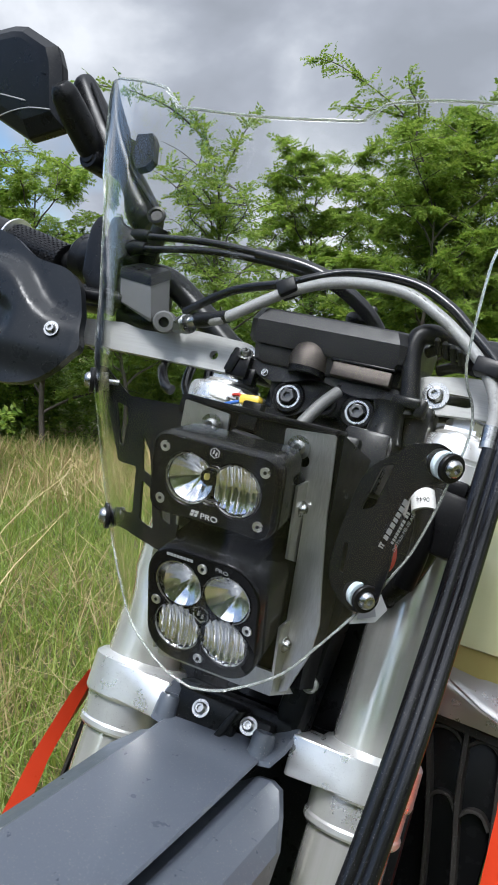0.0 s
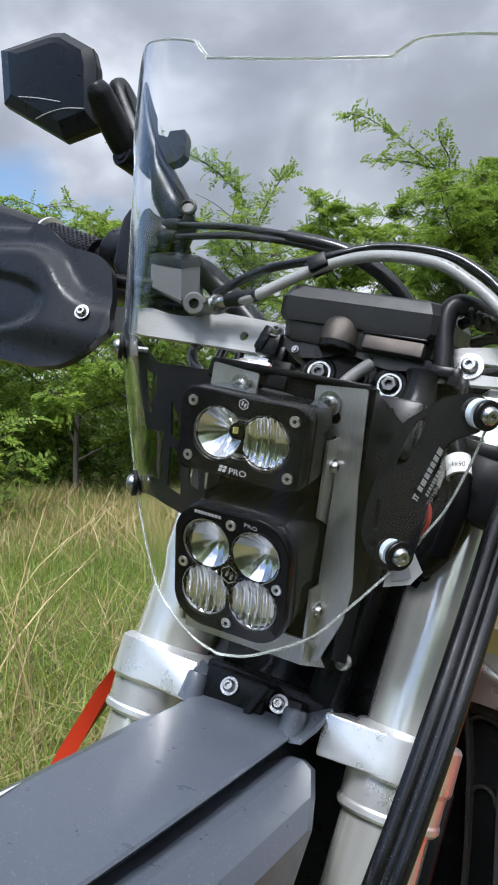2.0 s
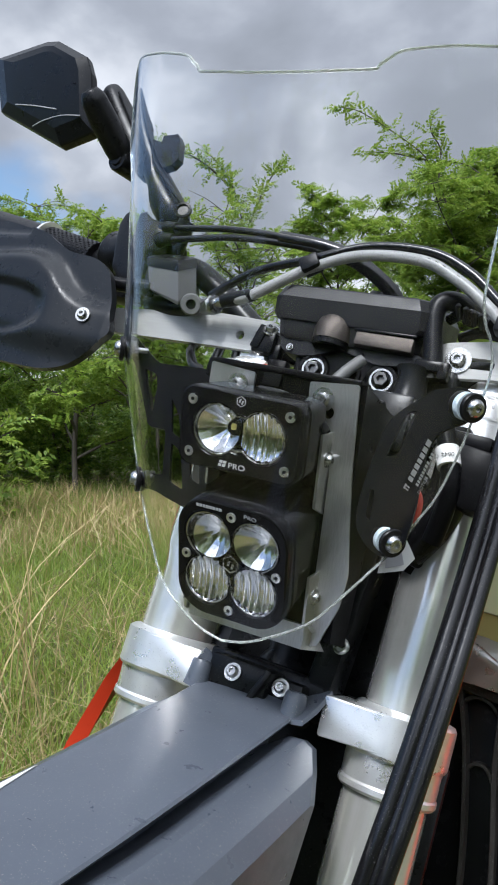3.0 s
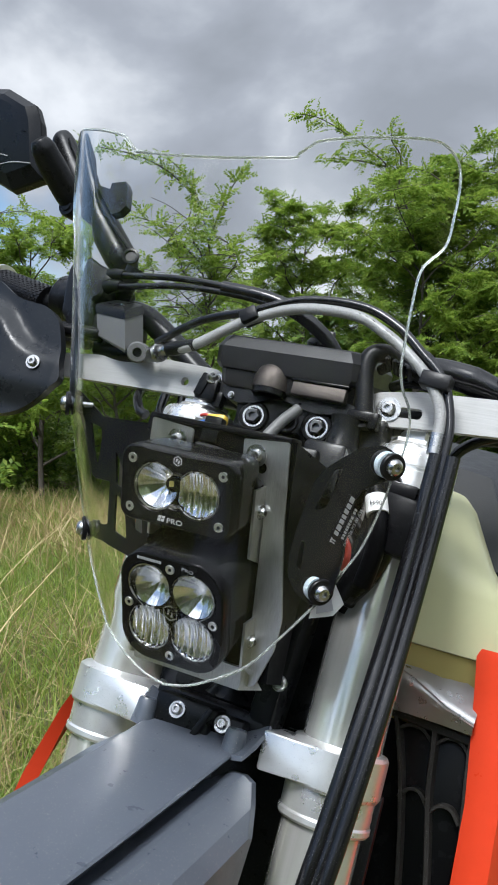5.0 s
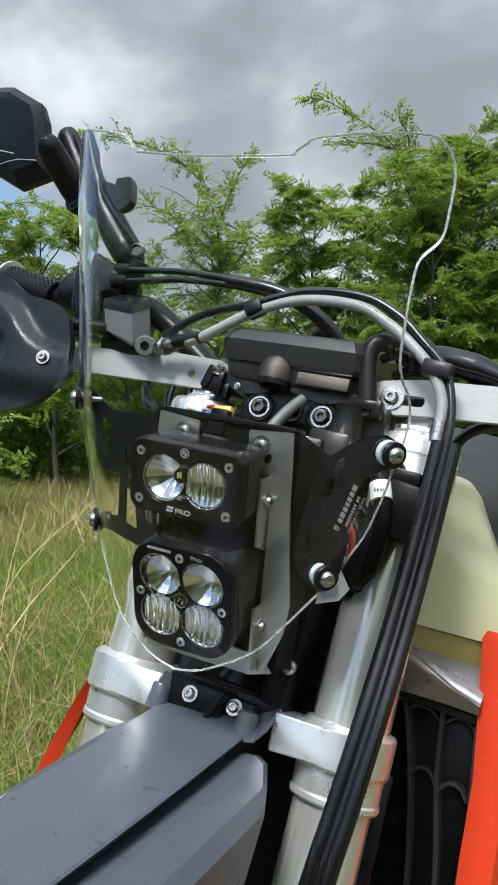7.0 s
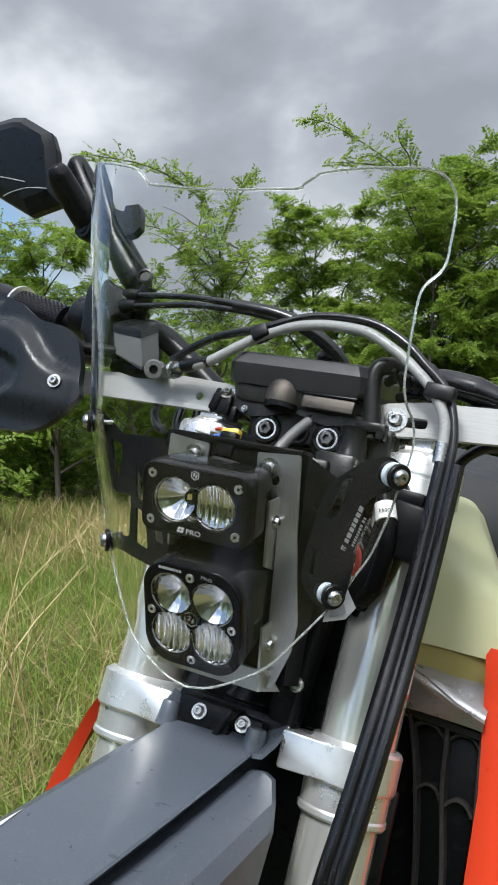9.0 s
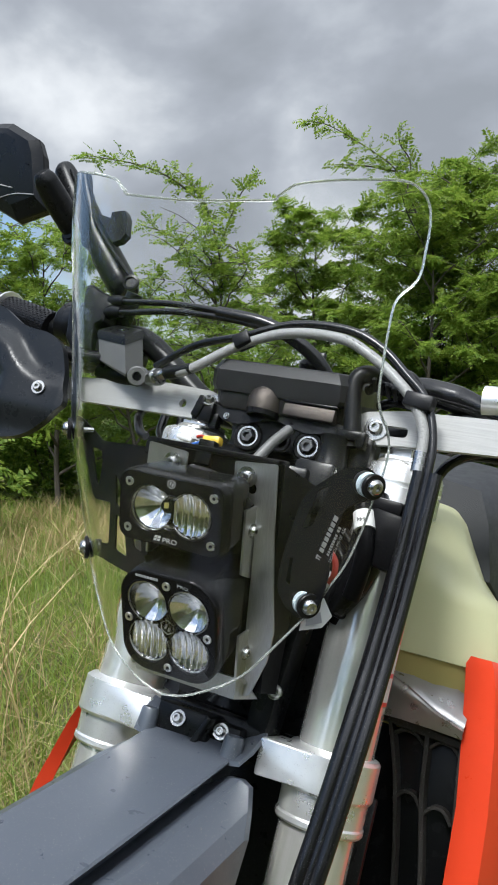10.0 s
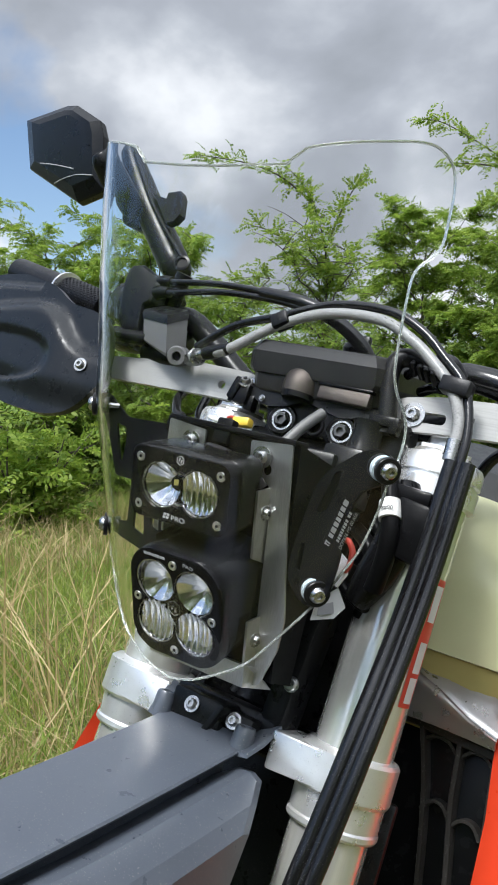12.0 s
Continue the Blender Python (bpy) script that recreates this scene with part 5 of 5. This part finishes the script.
def build_body():
    """Tank, seat nose, radiator and shrouds behind the fork."""
    def sect(y, top, hw, bot):
        return [(-hw, y, bot), (-hw, y, top - 40), (-hw * 0.8, y, top - 8), (-hw * 0.55, y, top), (hw * 0.55, y, top), (hw * 0.8, y, top - 8), (hw, y, top - 40), (hw, y, bot)]
    # tank in two tones: the fuel darkens its lower part
    def tank_loop(z, k):
        x0 = (126, 142, 153, 165, 183, 195, 212, 220, 227)[k]
        f = (292, 277, 270, 264, 260, 260, 262, 264, 272)[k]
        out = []
        for i in range(25):
            a = math.pi * i / 24
            c, sn = math.cos(a), math.sin(a)
            out.append((x0 * math.copysign(abs(c) ** 0.55, c), f + 46 - 52 * sn ** 0.7, z))
        return out + [(-x0, f + 240, z), (x0, f + 240, z)]
    zs = [50, 47, 36, 14, -18, -34, -44, -56, -112]
    tank = part("fuel_tank", loft([tank_loop(z, k) for k, z in enumerate(zs)]), M_CREAM, bike, "translucent cream plastic fuel tank", sharp=50)
    low = [[(x * k, y + d, z) for x, y, _ in tank_loop(0, 8)] for k, d, z in ((0.985, 3, -112.5), (0.95, 14, -150), (0.9, 30, -188))]
    part("fuel_level", loft(low), M_FUEL, tank, "darker lower tank where the fuel stands")
    part("seat", loft([[(-90, 330, 40), (-100, 330, 80), (-60, 330, 100), (100, 330, 84), (160, 330, 76), (176, 330, 40), (190, 330, -20), (-90, 330, -20)], [(-120, 420, 40), (-110, 420, 110), (-60, 420, 132), (60, 420, 132), (170, 420, 124), (200, 420, 80), (212, 420, -60), (-120, 420, -20)], [(-120, 640, 30), (-100, 640, 120), (-60, 640, 132), (60, 640, 132), (130, 640, 124), (150, 640, 80), (160, 640, -60), (-120, 640, -20)]]), M_SEAT, bike, "dark grey vinyl seat nose", sharp=60)
    for s in (-1, 1):
        low = s < 0
        # orange radiator shroud: long tapering blade
        rows = []
        for z, x0, x1, y0 in ((-100, 196, 232, 276), (-108, 193, 240, 274), (-126, 196, 246, 274), (-175, 203, 256, 276), (-240, 211, 262, 280), (-312, 213, 266, 286), (-400, 219, 268, 296), (-470, 232, 262, 306)) if s > 0 else ((-258, 208, 215, 272), (-285, 215, 229, 272), (-363, 234, 256, 276), (-450, 247, 282, 286)):
            dz = 120 if s > 0 else 34
            rows.append([(s * x0, y0, z), (s * (x0 + 0.62 * (x1 - x0)), y0 - 12, z), (s * x1, y0 + 30, z), (s * (x1 + dz * 0.08), y0 + dz, z), (s * (x1 + 2), y0 + dz + 2, z), (s * (x1 - 2), y0 + 34, z), (s * (x0 + 0.62 * (x1 - x0)), y0 - 7, z), (s * (x0 + 2), y0 + 4, z)])
        part("radiator_shroud", loft(rows), M_ORANGE, bike, "orange-red plastic radiator shroud", sharp=25)
        # radiator with louvre guard
        rad = part("radiator", box(s * 148, 322, -310, 124, 34, 270, 4), M_GLOSS, bike, "black radiator behind a louvred guard")

        def rib(pts, w, deep, name="louvre"):
            path = smooth_path([(x, y, z) for x, y, z in pts], 5)
            loops = []
            for i, p in enumerate(path):
                d = (path[min(i + 1, len(path) - 1)] - path[max(i - 1, 0)])
                n = Vector((-d.z, 0, d.x)).normalized() * w / 2
                loops.append([(s * (p.x + n.x * 0.7), p.y, p.z + n.z * 0.7), (s * (p.x + n.x), p.y + 2, p.z + n.z), (s * (p.x + n.x), p.y + deep, p.z + n.z), (s * (p.x - n.x), p.y + deep, p.z - n.z), (s * (p.x - n.x), p.y + 2, p.z - n.z), (s * (p.x - n.x * 0.7), p.y, p.z - n.z * 0.7)])
            part(name, loft(loops), M_RAD, rad)
        rib([(128, 288, -180), (137, 288, -205), (149, 290, -247), (166, 294, -333), (178, 300, -440)], 5, 30)
        rib([(168, 288, -180), (171, 288, -205), (176, 290, -247), (193, 294, -333), (206, 300, -440)], 6, 30)
        rib([(202, 288, -178), (206, 288, -215), (210, 290, -250), (220, 294, -333), (230, 300, -440)], 5, 30)
        rib([(106, 290, -182), (128, 288, -181), (168, 288, -184), (206, 288, -186)], 9, 24, "louvre_brace")
        for x0, x1, z, rise in ((131, 168, -198, 10), (172, 203, -198, 9), (148, 176, -256, 12), (178, 208, -262, 12)):
            rib([(x0, 292, z), (x0 + (x1 - x0) * 0.25, 291, z + rise * 0.8), ((x0 + x1) / 2, 291, z + rise), (x0 + (x1 - x0) * 0.75, 291, z + rise * 0.8), (x1, 292, z)], 4, 14, "louvre_brace")
        top = [(116, 294, -130), (145, 294, -127), (172, 293, -131), (204, 290, -143)]
        bend = [(116, 268, -136), (144, 266, -147), (177, 266, -163), (205, 268, -172)]
        foot = [(116, 273, -178), (144, 273, -177), (177, 273, -177), (205, 274, -178)]
        bm = bmesh.new()
        rows = []
        for u in (0, 0.4, 0.75, 0.92, 1.0, 1.08, 1.25, 1.6, 2.0):
            src, dst, f = (top, bend, u) if u <= 1 else (bend, foot, u - 1)
            rows.append([bm.verts.new(mm(s * (p[0] + (q[0] - p[0]) * f), p[1] + (q[1] - p[1]) * f + (2.5 if abs(u - 1) < 0.01 else 0), p[2] + (q[2] - p[2]) * f)) for p, q in zip(src, dst)])
        for r0, r1 in zip(rows, rows[1:]):
            for j in range(3):
                bm.faces.new((r0[j], r0[j + 1], r1[j + 1], r1[j]))
        bmesh.ops.recalc_face_normals(bm, faces=bm.faces)
        bmesh.ops.solidify(bm, geom=bm.faces[:], thickness=0.003)
        part("alloy_bracket", bm, M_BARE, bike, "bare alloy bracket under the tank", sharp=60)
    # two black panels added to keep the gaps behind the fork dark
    part("low_gap_filler", box(0, 226, -380, 300, 8, 260, 3), M_BLACK, bike, "added black panel filling the dark gap behind the fork legs")
    part("head_gap_filler", box(0, 236, -110, 170, 16, 280, 5), M_BLACK, bike, "added black panel filling the dark gap behind the steering head")
    part("frame_spine", join(box(0, 300, -120, 60, 160, 300, 14), box(0, 300, -420, 240, 60, 120, 12)), M_BLACK, bike, "black frame and engine front")


build_fork()
build_wheel()
build_fender()
build_windshield()
build_shield_bolts()
build_side_brackets()
build_lamps()
build_lamp_bracket()
build_gauge()
build_bars()
build_guards()
build_mirror()
build_cables()
build_electrics()
build_body()


# ---- meadow ----
def height(x, y):
    return 0.05 * noise.noise(Vector((x * 0.35, y * 0.35, 0))) if abs(x) < 40 and -20 < y < 60 else 0.0


def build_ground():
    bm = bmesh.new()
    xs = [-900, -300, -100, -40] + [-20 + i * 0.8 for i in range(51)] + [40, 100, 300, 900]
    ys = [-900, -300, -100, -30] + [-10 + i * 0.8 for i in range(51)] + [45, 100, 300, 900]
    grid = [[bm.verts.new((x, y, height(x, y) - 0.02)) for x in xs] for y in ys]
    for a, b in zip(grid, grid[1:]):
        for j in range(len(xs) - 1):
            bm.faces.new((a[j], a[j + 1], b[j + 1], b[j]))
    tagged(new("ground", finish(bm, "ground", M_GROUND, 60)), "grassy meadow ground with dry brown patches", "ground", kind="structure")


def blades(name, count, area, h0, h1, width, material, label, lean, seed, clump=0.0, kinks=2):
    """Many narrow bent blades in one mesh."""
    rng = np.random.default_rng(seed)
    x = rng.uniform(area[0], area[1], count)
    y = area[2] + (area[3] - area[2]) * rng.uniform(0, 1, count) ** 1.3
    if clump:
        k = max(6, count // 40)
        cx, cy = rng.uniform(area[0], area[1], k), rng.uniform(area[2], area[3], k)
        pick = rng.integers(0, k, count)
        x, y = cx[pick] + rng.normal(0, clump, count), cy[pick] + rng.normal(0, clump, count)
    h = rng.uniform(h0, h1, count)
    ang = rng.uniform(0, 2 * np.pi, count)
    ln = np.abs(rng.normal(0, lean, count)) * h
    dx, dy = np.cos(ang) * ln, np.sin(ang) * ln
    wa = rng.uniform(0, np.pi, count)
    w = width * rng.uniform(0.6, 1.3, count)
    wx, wy = np.cos(wa) * w, np.sin(wa) * w
    steps = kinks + 1
    verts = np.zeros((count, 2 * steps + 1, 3))
    for s in range(steps):
        u = s / steps
        px, py, pz = x + dx * u * u, y + dy * u * u, h * (u - 0.12 * u * u)
        tw = 1 - 0.55 * u
        verts[:, 2 * s] = np.stack((px - wx * tw, py - wy * tw, pz - 0.03), 1)
        verts[:, 2 * s + 1] = np.stack((px + wx * tw, py + wy * tw, pz - 0.03), 1)
    verts[:, -1] = np.stack((x + dx, y + dy, h * 0.88), 1)
    nv = 2 * steps + 1
    fac = []
    for s in range(steps - 1):
        fac.append((2 * s, 2 * s + 1, 2 * s + 3, 2 * s + 2))
    tri = (2 * steps - 2, 2 * steps - 1, 2 * steps)
    offs = np.arange(count) * nv
    loops = np.concatenate([np.concatenate([(np.array(f)[None, :] + offs[:, None]) for f in fac], 1), np.array(tri)[None, :] + offs[:, None]], 1).ravel()
    sizes = np.tile(np.array([4] * len(fac) + [3]), count)
    starts = np.concatenate(([0], np.cumsum(sizes)[:-1]))
    me = bpy.data.meshes.new(name)
    me.vertices.add(count * nv)
    me.vertices.foreach_set("co", verts.ravel())
    me.loops.add(len(loops))
    me.loops.foreach_set("vertex_index", loops.astype(np.int32))
    me.polygons.add(len(sizes))
    me.polygons.foreach_set("loop_start", starts.astype(np.int32))
    me.update(calc_edges=True)
    me.validate()
    me.materials.append(material)
    tagged(new(name, me), label, "grass", kind="stuff")


build_ground()
blades("meadow_grass", 62000, (-3.6, 0.6, 1.0, 8.5), 0.05, 0.20, 0.0030, M_GRASS, "fresh green meadow grass", 1.0, 3)
blades("meadow_grass", 16000, (0.6, 4.0, 1.0, 8.5), 0.10, 0.32, 0.004, M_GRASS, "fresh green meadow grass", 0.7, 5)
blades("meadow_grass", 14000, (-7.5, 7.5, -4.2, 1.2), 0.04, 0.14, 0.005, M_GRASS, "short trodden meadow grass", 0.9, 13)
blades("meadow_grass", 9000, (-9.0, -3.4, 1.0, 9.0), 0.1, 0.28, 0.006, M_GRASS, "fresh green meadow grass", 0.7, 14)
blades("meadow_grass", 6000, (3.8, 9.0, 1.0, 9.0), 0.1, 0.28, 0.007, M_GRASS, "fresh green meadow grass", 0.7, 15)
blades("dry_grass", 5000, (-3.8, 0.8, 1.4, 8.0), 0.06, 0.28, 0.0026, M_STRAW, "matted dry straw-coloured grass", 1.5, 7, 0.12, 3)
blades("dry_grass", 3200, (-3.6, -0.4, 5.0, 7.6), 0.12, 0.32, 0.004, M_STRAW, "strip of dry straw-coloured grass", 0.9, 8, 0.25)
blades("dry_grass", 3600, (-1.9, -0.1, 1.1, 3.6), 0.05, 0.17, 0.0022, M_STRAW, "matted dry straw-coloured grass", 1.5, 9, 0.10, 3)
blades("dry_stalk", 150, (-1.7, -0.75, 2.3, 3.4), 0.4, 0.85, 0.0034, M_STRAW, "tall dry bent grass stalks", 0.75, 11, 0.12, 5)
blades("dry_stalk", 120, (-2.4, -0.9, 3.2, 5.0), 0.3, 0.7, 0.0036, M_STRAW, "tall dry bent grass stalks", 0.6, 12, 0.15, 5)


# ---- trees ----
def leaf_sprays(places, rng, size, material, name, parent, label, pairs=7):
    """Pinnate leaves: each a rachis direction with paired leaflets, all in one crown mesh."""
    n = len(places)
    P0 = np.array([p for p, d in places])
    D = np.array([d for p, d in places])
    D /= np.linalg.norm(D, axis=1)[:, None]
    ln = size * rng.uniform(0.6, 1.25, n)
    up = np.tile(np.array([0, 0, 1.0]), (n, 1)) + rng.normal(0, 0.45, (n, 3))
    S = np.cross(D, up)
    S /= np.linalg.norm(S, axis=1)[:, None]
    U = np.cross(S, D)
    quads = []
    for i in range(pairs):
        u = (i + 0.7) / pairs
        c = P0 + D * (ln * u)[:, None] - U * (ln * 0.28 * u * u)[:, None]
        l = ln * (0.30 - 0.12 * abs(u - 0.45)) * (7 / pairs) ** 0.6
        for s in (-1, 1):
            d = S * s * 0.92 + D * 0.38 + rng.normal(0, 0.18, (n, 3))
            w = np.cross(d, U + rng.normal(0, 0.25, (n, 3)))
            w /= np.linalg.norm(w, axis=1)[:, None]
            a = c
            b = c + d * (l * 0.5)[:, None] + w * (l * 0.27)[:, None]
            e = c + d * l[:, None] - U * (l * 0.18)[:, None]
            f = c + d * (l * 0.5)[:, None] - w * (l * 0.27)[:, None]
            quads.append(np.stack((a, b, e, f), 1))
    q = np.concatenate(quads, 0)
    me = bpy.data.meshes.new(name)
    k = len(q)
    me.vertices.add(k * 4)
    me.vertices.foreach_set("co", q.reshape(-1))
    me.loops.add(k * 4)
    me.loops.foreach_set("vertex_index", np.arange(k * 4, dtype=np.int32))
    me.polygons.add(k)
    me.polygons.foreach_set("loop_start", np.arange(0, k * 4, 4, dtype=np.int32))
    me.update(calc_edges=True)
    me.materials.append(material)
    ob = new(name, me)
    ob.parent = parent
    if label:
        tagged(ob, label)
    return ob


def limb(pts, r0, r1):
    path = [(p[0] * 1000, p[1] * 1000, p[2] * 1000) for p in pts]
    k = len(path)
    return tube(path, [1000 * (r0 + (r1 - r0) * i / (k - 1)) for i in range(k)], 7, 3)


def tree(x, y, top, spread, seed, sprays, label, material=None, lowest=0.25, size=0.125, lean=(0, 0), sprigs=()):
    """Young feathery tree: trunk, forking limbs and drooping sprays of small leaves."""
    rng = np.random.default_rng(seed)
    r = random.Random(seed)
    root = new("tree")
    root.location = (x, y, height(x, y))
    tagged(root, label, "tree", "trees at the edge of the meadow")
    trunk = [(0, 0, -0.1)]
    for i in range(1, 7):
        u = i / 6
        trunk.append((lean[0] * u + r.uniform(-0.06, 0.06) * top * 0.3, lean[1] * u + r.uniform(-0.06, 0.06) * top * 0.3, top * 0.92 * u))
    bms = [limb(trunk, 0.008 * top + 0.010, 0.006)]
    tw = []
    places = []
    count = int(7 + top * 4)
    ends = []
    for i in range(count):
        u = lowest + (1 - lowest) * (i + r.random()) / count
        k = min(5, int(u * 6))
        f = u * 6 - k
        a = Vector(trunk[k]).lerp(Vector(trunk[k + 1]), f) if k < 6 else Vector(trunk[6])
        az = i * 2.4 + r.uniform(-0.5, 0.5)
        L = spread * (1.15 - 0.75 * u) * r.uniform(0.65, 1.15)
        d = Vector((math.cos(az), math.sin(az), 0.35 + 0.7 * u))
        pts = [a]
        for s in range(1, 5):
            pts.append(a + d * L * s / 4 + Vector((r.uniform(-1, 1), r.uniform(-1, 1), r.uniform(-0.6, 0.6))) * L * 0.07)
        bms.append(limb(pts, 0.010 * (1.3 - u) + 0.004, 0.003))
        ends.append(pts)
    for pts in ends:
        for s in range(2, 5):
            base_p = pts[s]
            for q in range(r.randint(2, 4)):
                az = r.uniform(0, 2 * math.pi)
                d = Vector((math.cos(az), math.sin(az), r.uniform(-0.15, 0.6))).normalized()
                L = r.uniform(0.16, 0.42) * spread ** 0.5
                end = base_p + d * L
                bms.append(limb([base_p, base_p.lerp(end, 0.5) + Vector((0, 0, 0.02)), end], 0.004, 0.0015))
                tw.append((base_p, end))
    while len(places) < int(3.0 * sprays):
        a, b = tw[r.randrange(len(tw))]
        p = a.lerp(b, r.random() ** 0.7)
        d = (b - a).normalized() * 0.7 + Vector((r.uniform(-1, 1), r.uniform(-1, 1), r.uniform(-0.55, 0.35)))
        places.append((tuple(p), tuple(d)))
    # long free twigs above the crown, given in world coordinates
    for line in sprigs:
        pts = [Vector(p) - root.location for p in line]
        path = smooth_path(pts, 6)
        bms.append(limb(pts, 0.009, 0.003))
        for i in range(len(path) - 1):
            step = path[i + 1] - path[i]
            for q in range(max(2, int(step.length * 75))):
                p = path[i] + step * r.random() + Vector((r.gauss(0, 0.015), r.gauss(0, 0.015), r.gauss(0, 0.015)))
                d = step.normalized() * r.uniform(0.1, 0.9) + Vector((r.uniform(-1, 1), r.uniform(-1, 1), r.uniform(-0.3, 0.7)))
                places.append((tuple(p), tuple(d)))
    ob = new("trunk", finish(join(*bms), "trunk", M_BARK, 60))
    ob.parent = root
    leaf_sprays(places, rng, size, material or M_LEAF, "crown", root, "", 8)
    return root


def shrub(x, y, w, h, seed, sprays, label, material=None, size=0.2):
    """Leafy bush: several stems and a loose uneven mass of leaves."""
    rng = np.random.default_rng(seed)
    r = random.Random(seed)
    root = new("bush")
    root.location = (x, y, height(x, y))
    tagged(root, label, "bush", "bushes along the meadow")
    bms, places, stems = [], [], []
    for i in range(9):
        a = r.uniform(0, 2 * math.pi)
        rad = w * r.uniform(0.2, 1.0)
        e = Vector((math.cos(a) * rad, math.sin(a) * rad * 0.7, h * r.uniform(0.55, 1.0)))
        pts = [Vector((e.x * 0.15, e.y * 0.15, -0.05)), e * 0.45 + Vector((r.uniform(-1, 1), r.uniform(-1, 1), 0)) * 0.08, e]
        bms.append(limb(pts, 0.014, 0.004))
        stems.append(pts)
    for i in range(sprays):
        pts = stems[r.randrange(len(stems))]
        u = r.uniform(0.1, 1)
        c = pts[0].lerp(pts[2], u)
        off = Vector((r.gauss(0, 1), r.gauss(0, 1), r.gauss(0, 0.8))) * w * 0.30
        p = c + off
        if p.z < 0.02:
            p.z = r.uniform(0.02, 0.5)
        places.append((tuple(p), (r.uniform(-1, 1), r.uniform(-1, 1), r.uniform(-0.3, 0.6))))
    ob = new("stem", finish(join(*bms), "stem", M_BARK, 60))
    ob.parent = root
    leaf_sprays(places, rng, size, material or M_LEAFB, "foliage", root, "")
    return root


LOCUST = "young locust tree with feathery light green leaves"
CENTRE_TWIGS = (((-0.40, 7.3, 1.2), (-0.34, 7.3, 1.95), (-0.35, 7.32, 2.28), (-0.41, 7.3, 2.56), (-0.5, 7.28, 2.8), (-0.68, 7.3, 2.99)),
                ((-0.46, 7.3, 2.68), (-0.69, 7.25, 2.88), (-0.96, 7.3, 3.02), (-1.25, 7.3, 3.09), (-1.46, 7.3, 3.13)),
                ((-0.35, 7.3, 2.28), (-0.23, 7.35, 2.58), (-0.12, 7.3, 2.76), (-0.04, 7.3, 2.85)),
                ((-0.34, 7.3, 2.04), (-0.58, 7.2, 2.27), (-0.78, 7.25, 2.44), (-0.99, 7.3, 2.52)),
                ((-0.34, 7.3, 1.95), (-0.2, 7.3, 2.18), (-0.09, 7.3, 2.31)))
tree(-0.45, 7.3, 2.3, 0.75, 21, 260, LOCUST, lowest=0.45, lean=(0.08, 0), sprigs=CENTRE_TWIGS)
SIDE_TWIGS = (((1.42, 7.4, 2.2), (1.38, 7.4, 2.47), (1.3, 7.4, 2.67), (1.18, 7.38, 2.9), (1.0, 7.4, 3.06), (0.78, 7.4, 3.21), (0.6, 7.4, 3.31), (0.45, 7.4, 3.34)),
              ((1.29, 7.4, 2.72), (1.31, 7.42, 2.97), (1.23, 7.4, 3.1), (1.21, 7.4, 3.23)),
              ((1.18, 7.4, 2.89), (0.97, 7.36, 2.93), (0.82, 7.4, 2.96), (0.67, 7.4, 2.97)),
              ((1.67, 7.5, 2.5), (1.7, 7.5, 2.73), (1.55, 7.5, 2.86), (1.4, 7.5, 2.89)))
tree(1.45, 7.5, 2.5, 0.95, 22, 1500, LOCUST, lowest=0.15, sprigs=SIDE_TWIGS)
tree(2.35, 7.7, 3.1, 1.15, 23, 2300, LOCUST, lowest=0.12)
tree(1.75, 8.5, 2.95, 1.1, 30, 1500, LOCUST, lowest=0.2)
tree(0.55, 8.6, 2.75, 0.95, 24, 1700, LOCUST, lowest=0.15)
tree(-2.0, 8.0, 2.6, 0.9, 25, 1200, LOCUST, lowest=0.15)
tree(-3.1, 8.2, 2.6, 1.0, 26, 1200, LOCUST, lowest=0.15)
tree(-1.25, 7.6, 2.0, 0.7, 27, 420, LOCUST, lowest=0.35)
tree(3.9, 8.2, 3.2, 1.2, 28, 1500, LOCUST, lowest=0.1)
tree(-4.6, 8.6, 3.0, 1.3, 29, 1000, LOCUST, lowest=0.1)
for i, (x, y, w, h, n) in enumerate(((-3.4, 9.2, 0.9, 1.5, 900), (-2.3, 9.0, 0.9, 1.35, 1000), (-1.3, 9.2, 0.9, 1.3, 1000), (-0.3, 9.0, 0.9, 1.6, 1100), (0.7, 8.6, 0.9, 1.9, 1200), (1.6, 8.3, 0.9, 2.0, 1300), (2.5, 8.4, 0.9, 2.1, 1300), (3.4, 8.8, 0.9, 2.0, 1000), (-4.4, 9.4, 1.0, 1.7, 700))):
    shrub(x, y, w, h, 60 + i, int(n * 2.0), "dense dark green bush at the meadow's edge", size=0.14)
for i in range(9):
    shrub(-8 + i * 2.0, 11.5 + 0.5 * (i % 3), 1.4, 1.9 + 0.25 * ((i * 7) % 4), 90 + i, 1000, "dense dark green bush behind the young trees", size=0.26)
shrub(-2.75, 6.5, 0.7, 1.1, 131, 700, "leafy green bush standing forward in the grass", M_LEAF, 0.2)
# unseen tall thicket added behind the viewer: closes the meadow and darkens reflections
for i in range(11):
    x = -6.5 + i * 1.3
    shrub(x, -4.9 + 0.35 * (i % 3) - 0.02 * x * x, 1.25, 2.9 + 0.4 * ((i * 5) % 3), 150 + i, 800, "tall unseen leafy thicket, added to darken reflections", size=0.45)
# more of it added on the left, out of view, also against bright reflections
for i in range(7):
    shrub(-7.4 + 0.3 * (i % 2), -3.6 + i * 1.3, 1.25, 2.8 + 0.4 * ((i * 5) % 3), 170 + i, 500, "tall unseen leafy thicket, added to darken reflections", size=0.55)
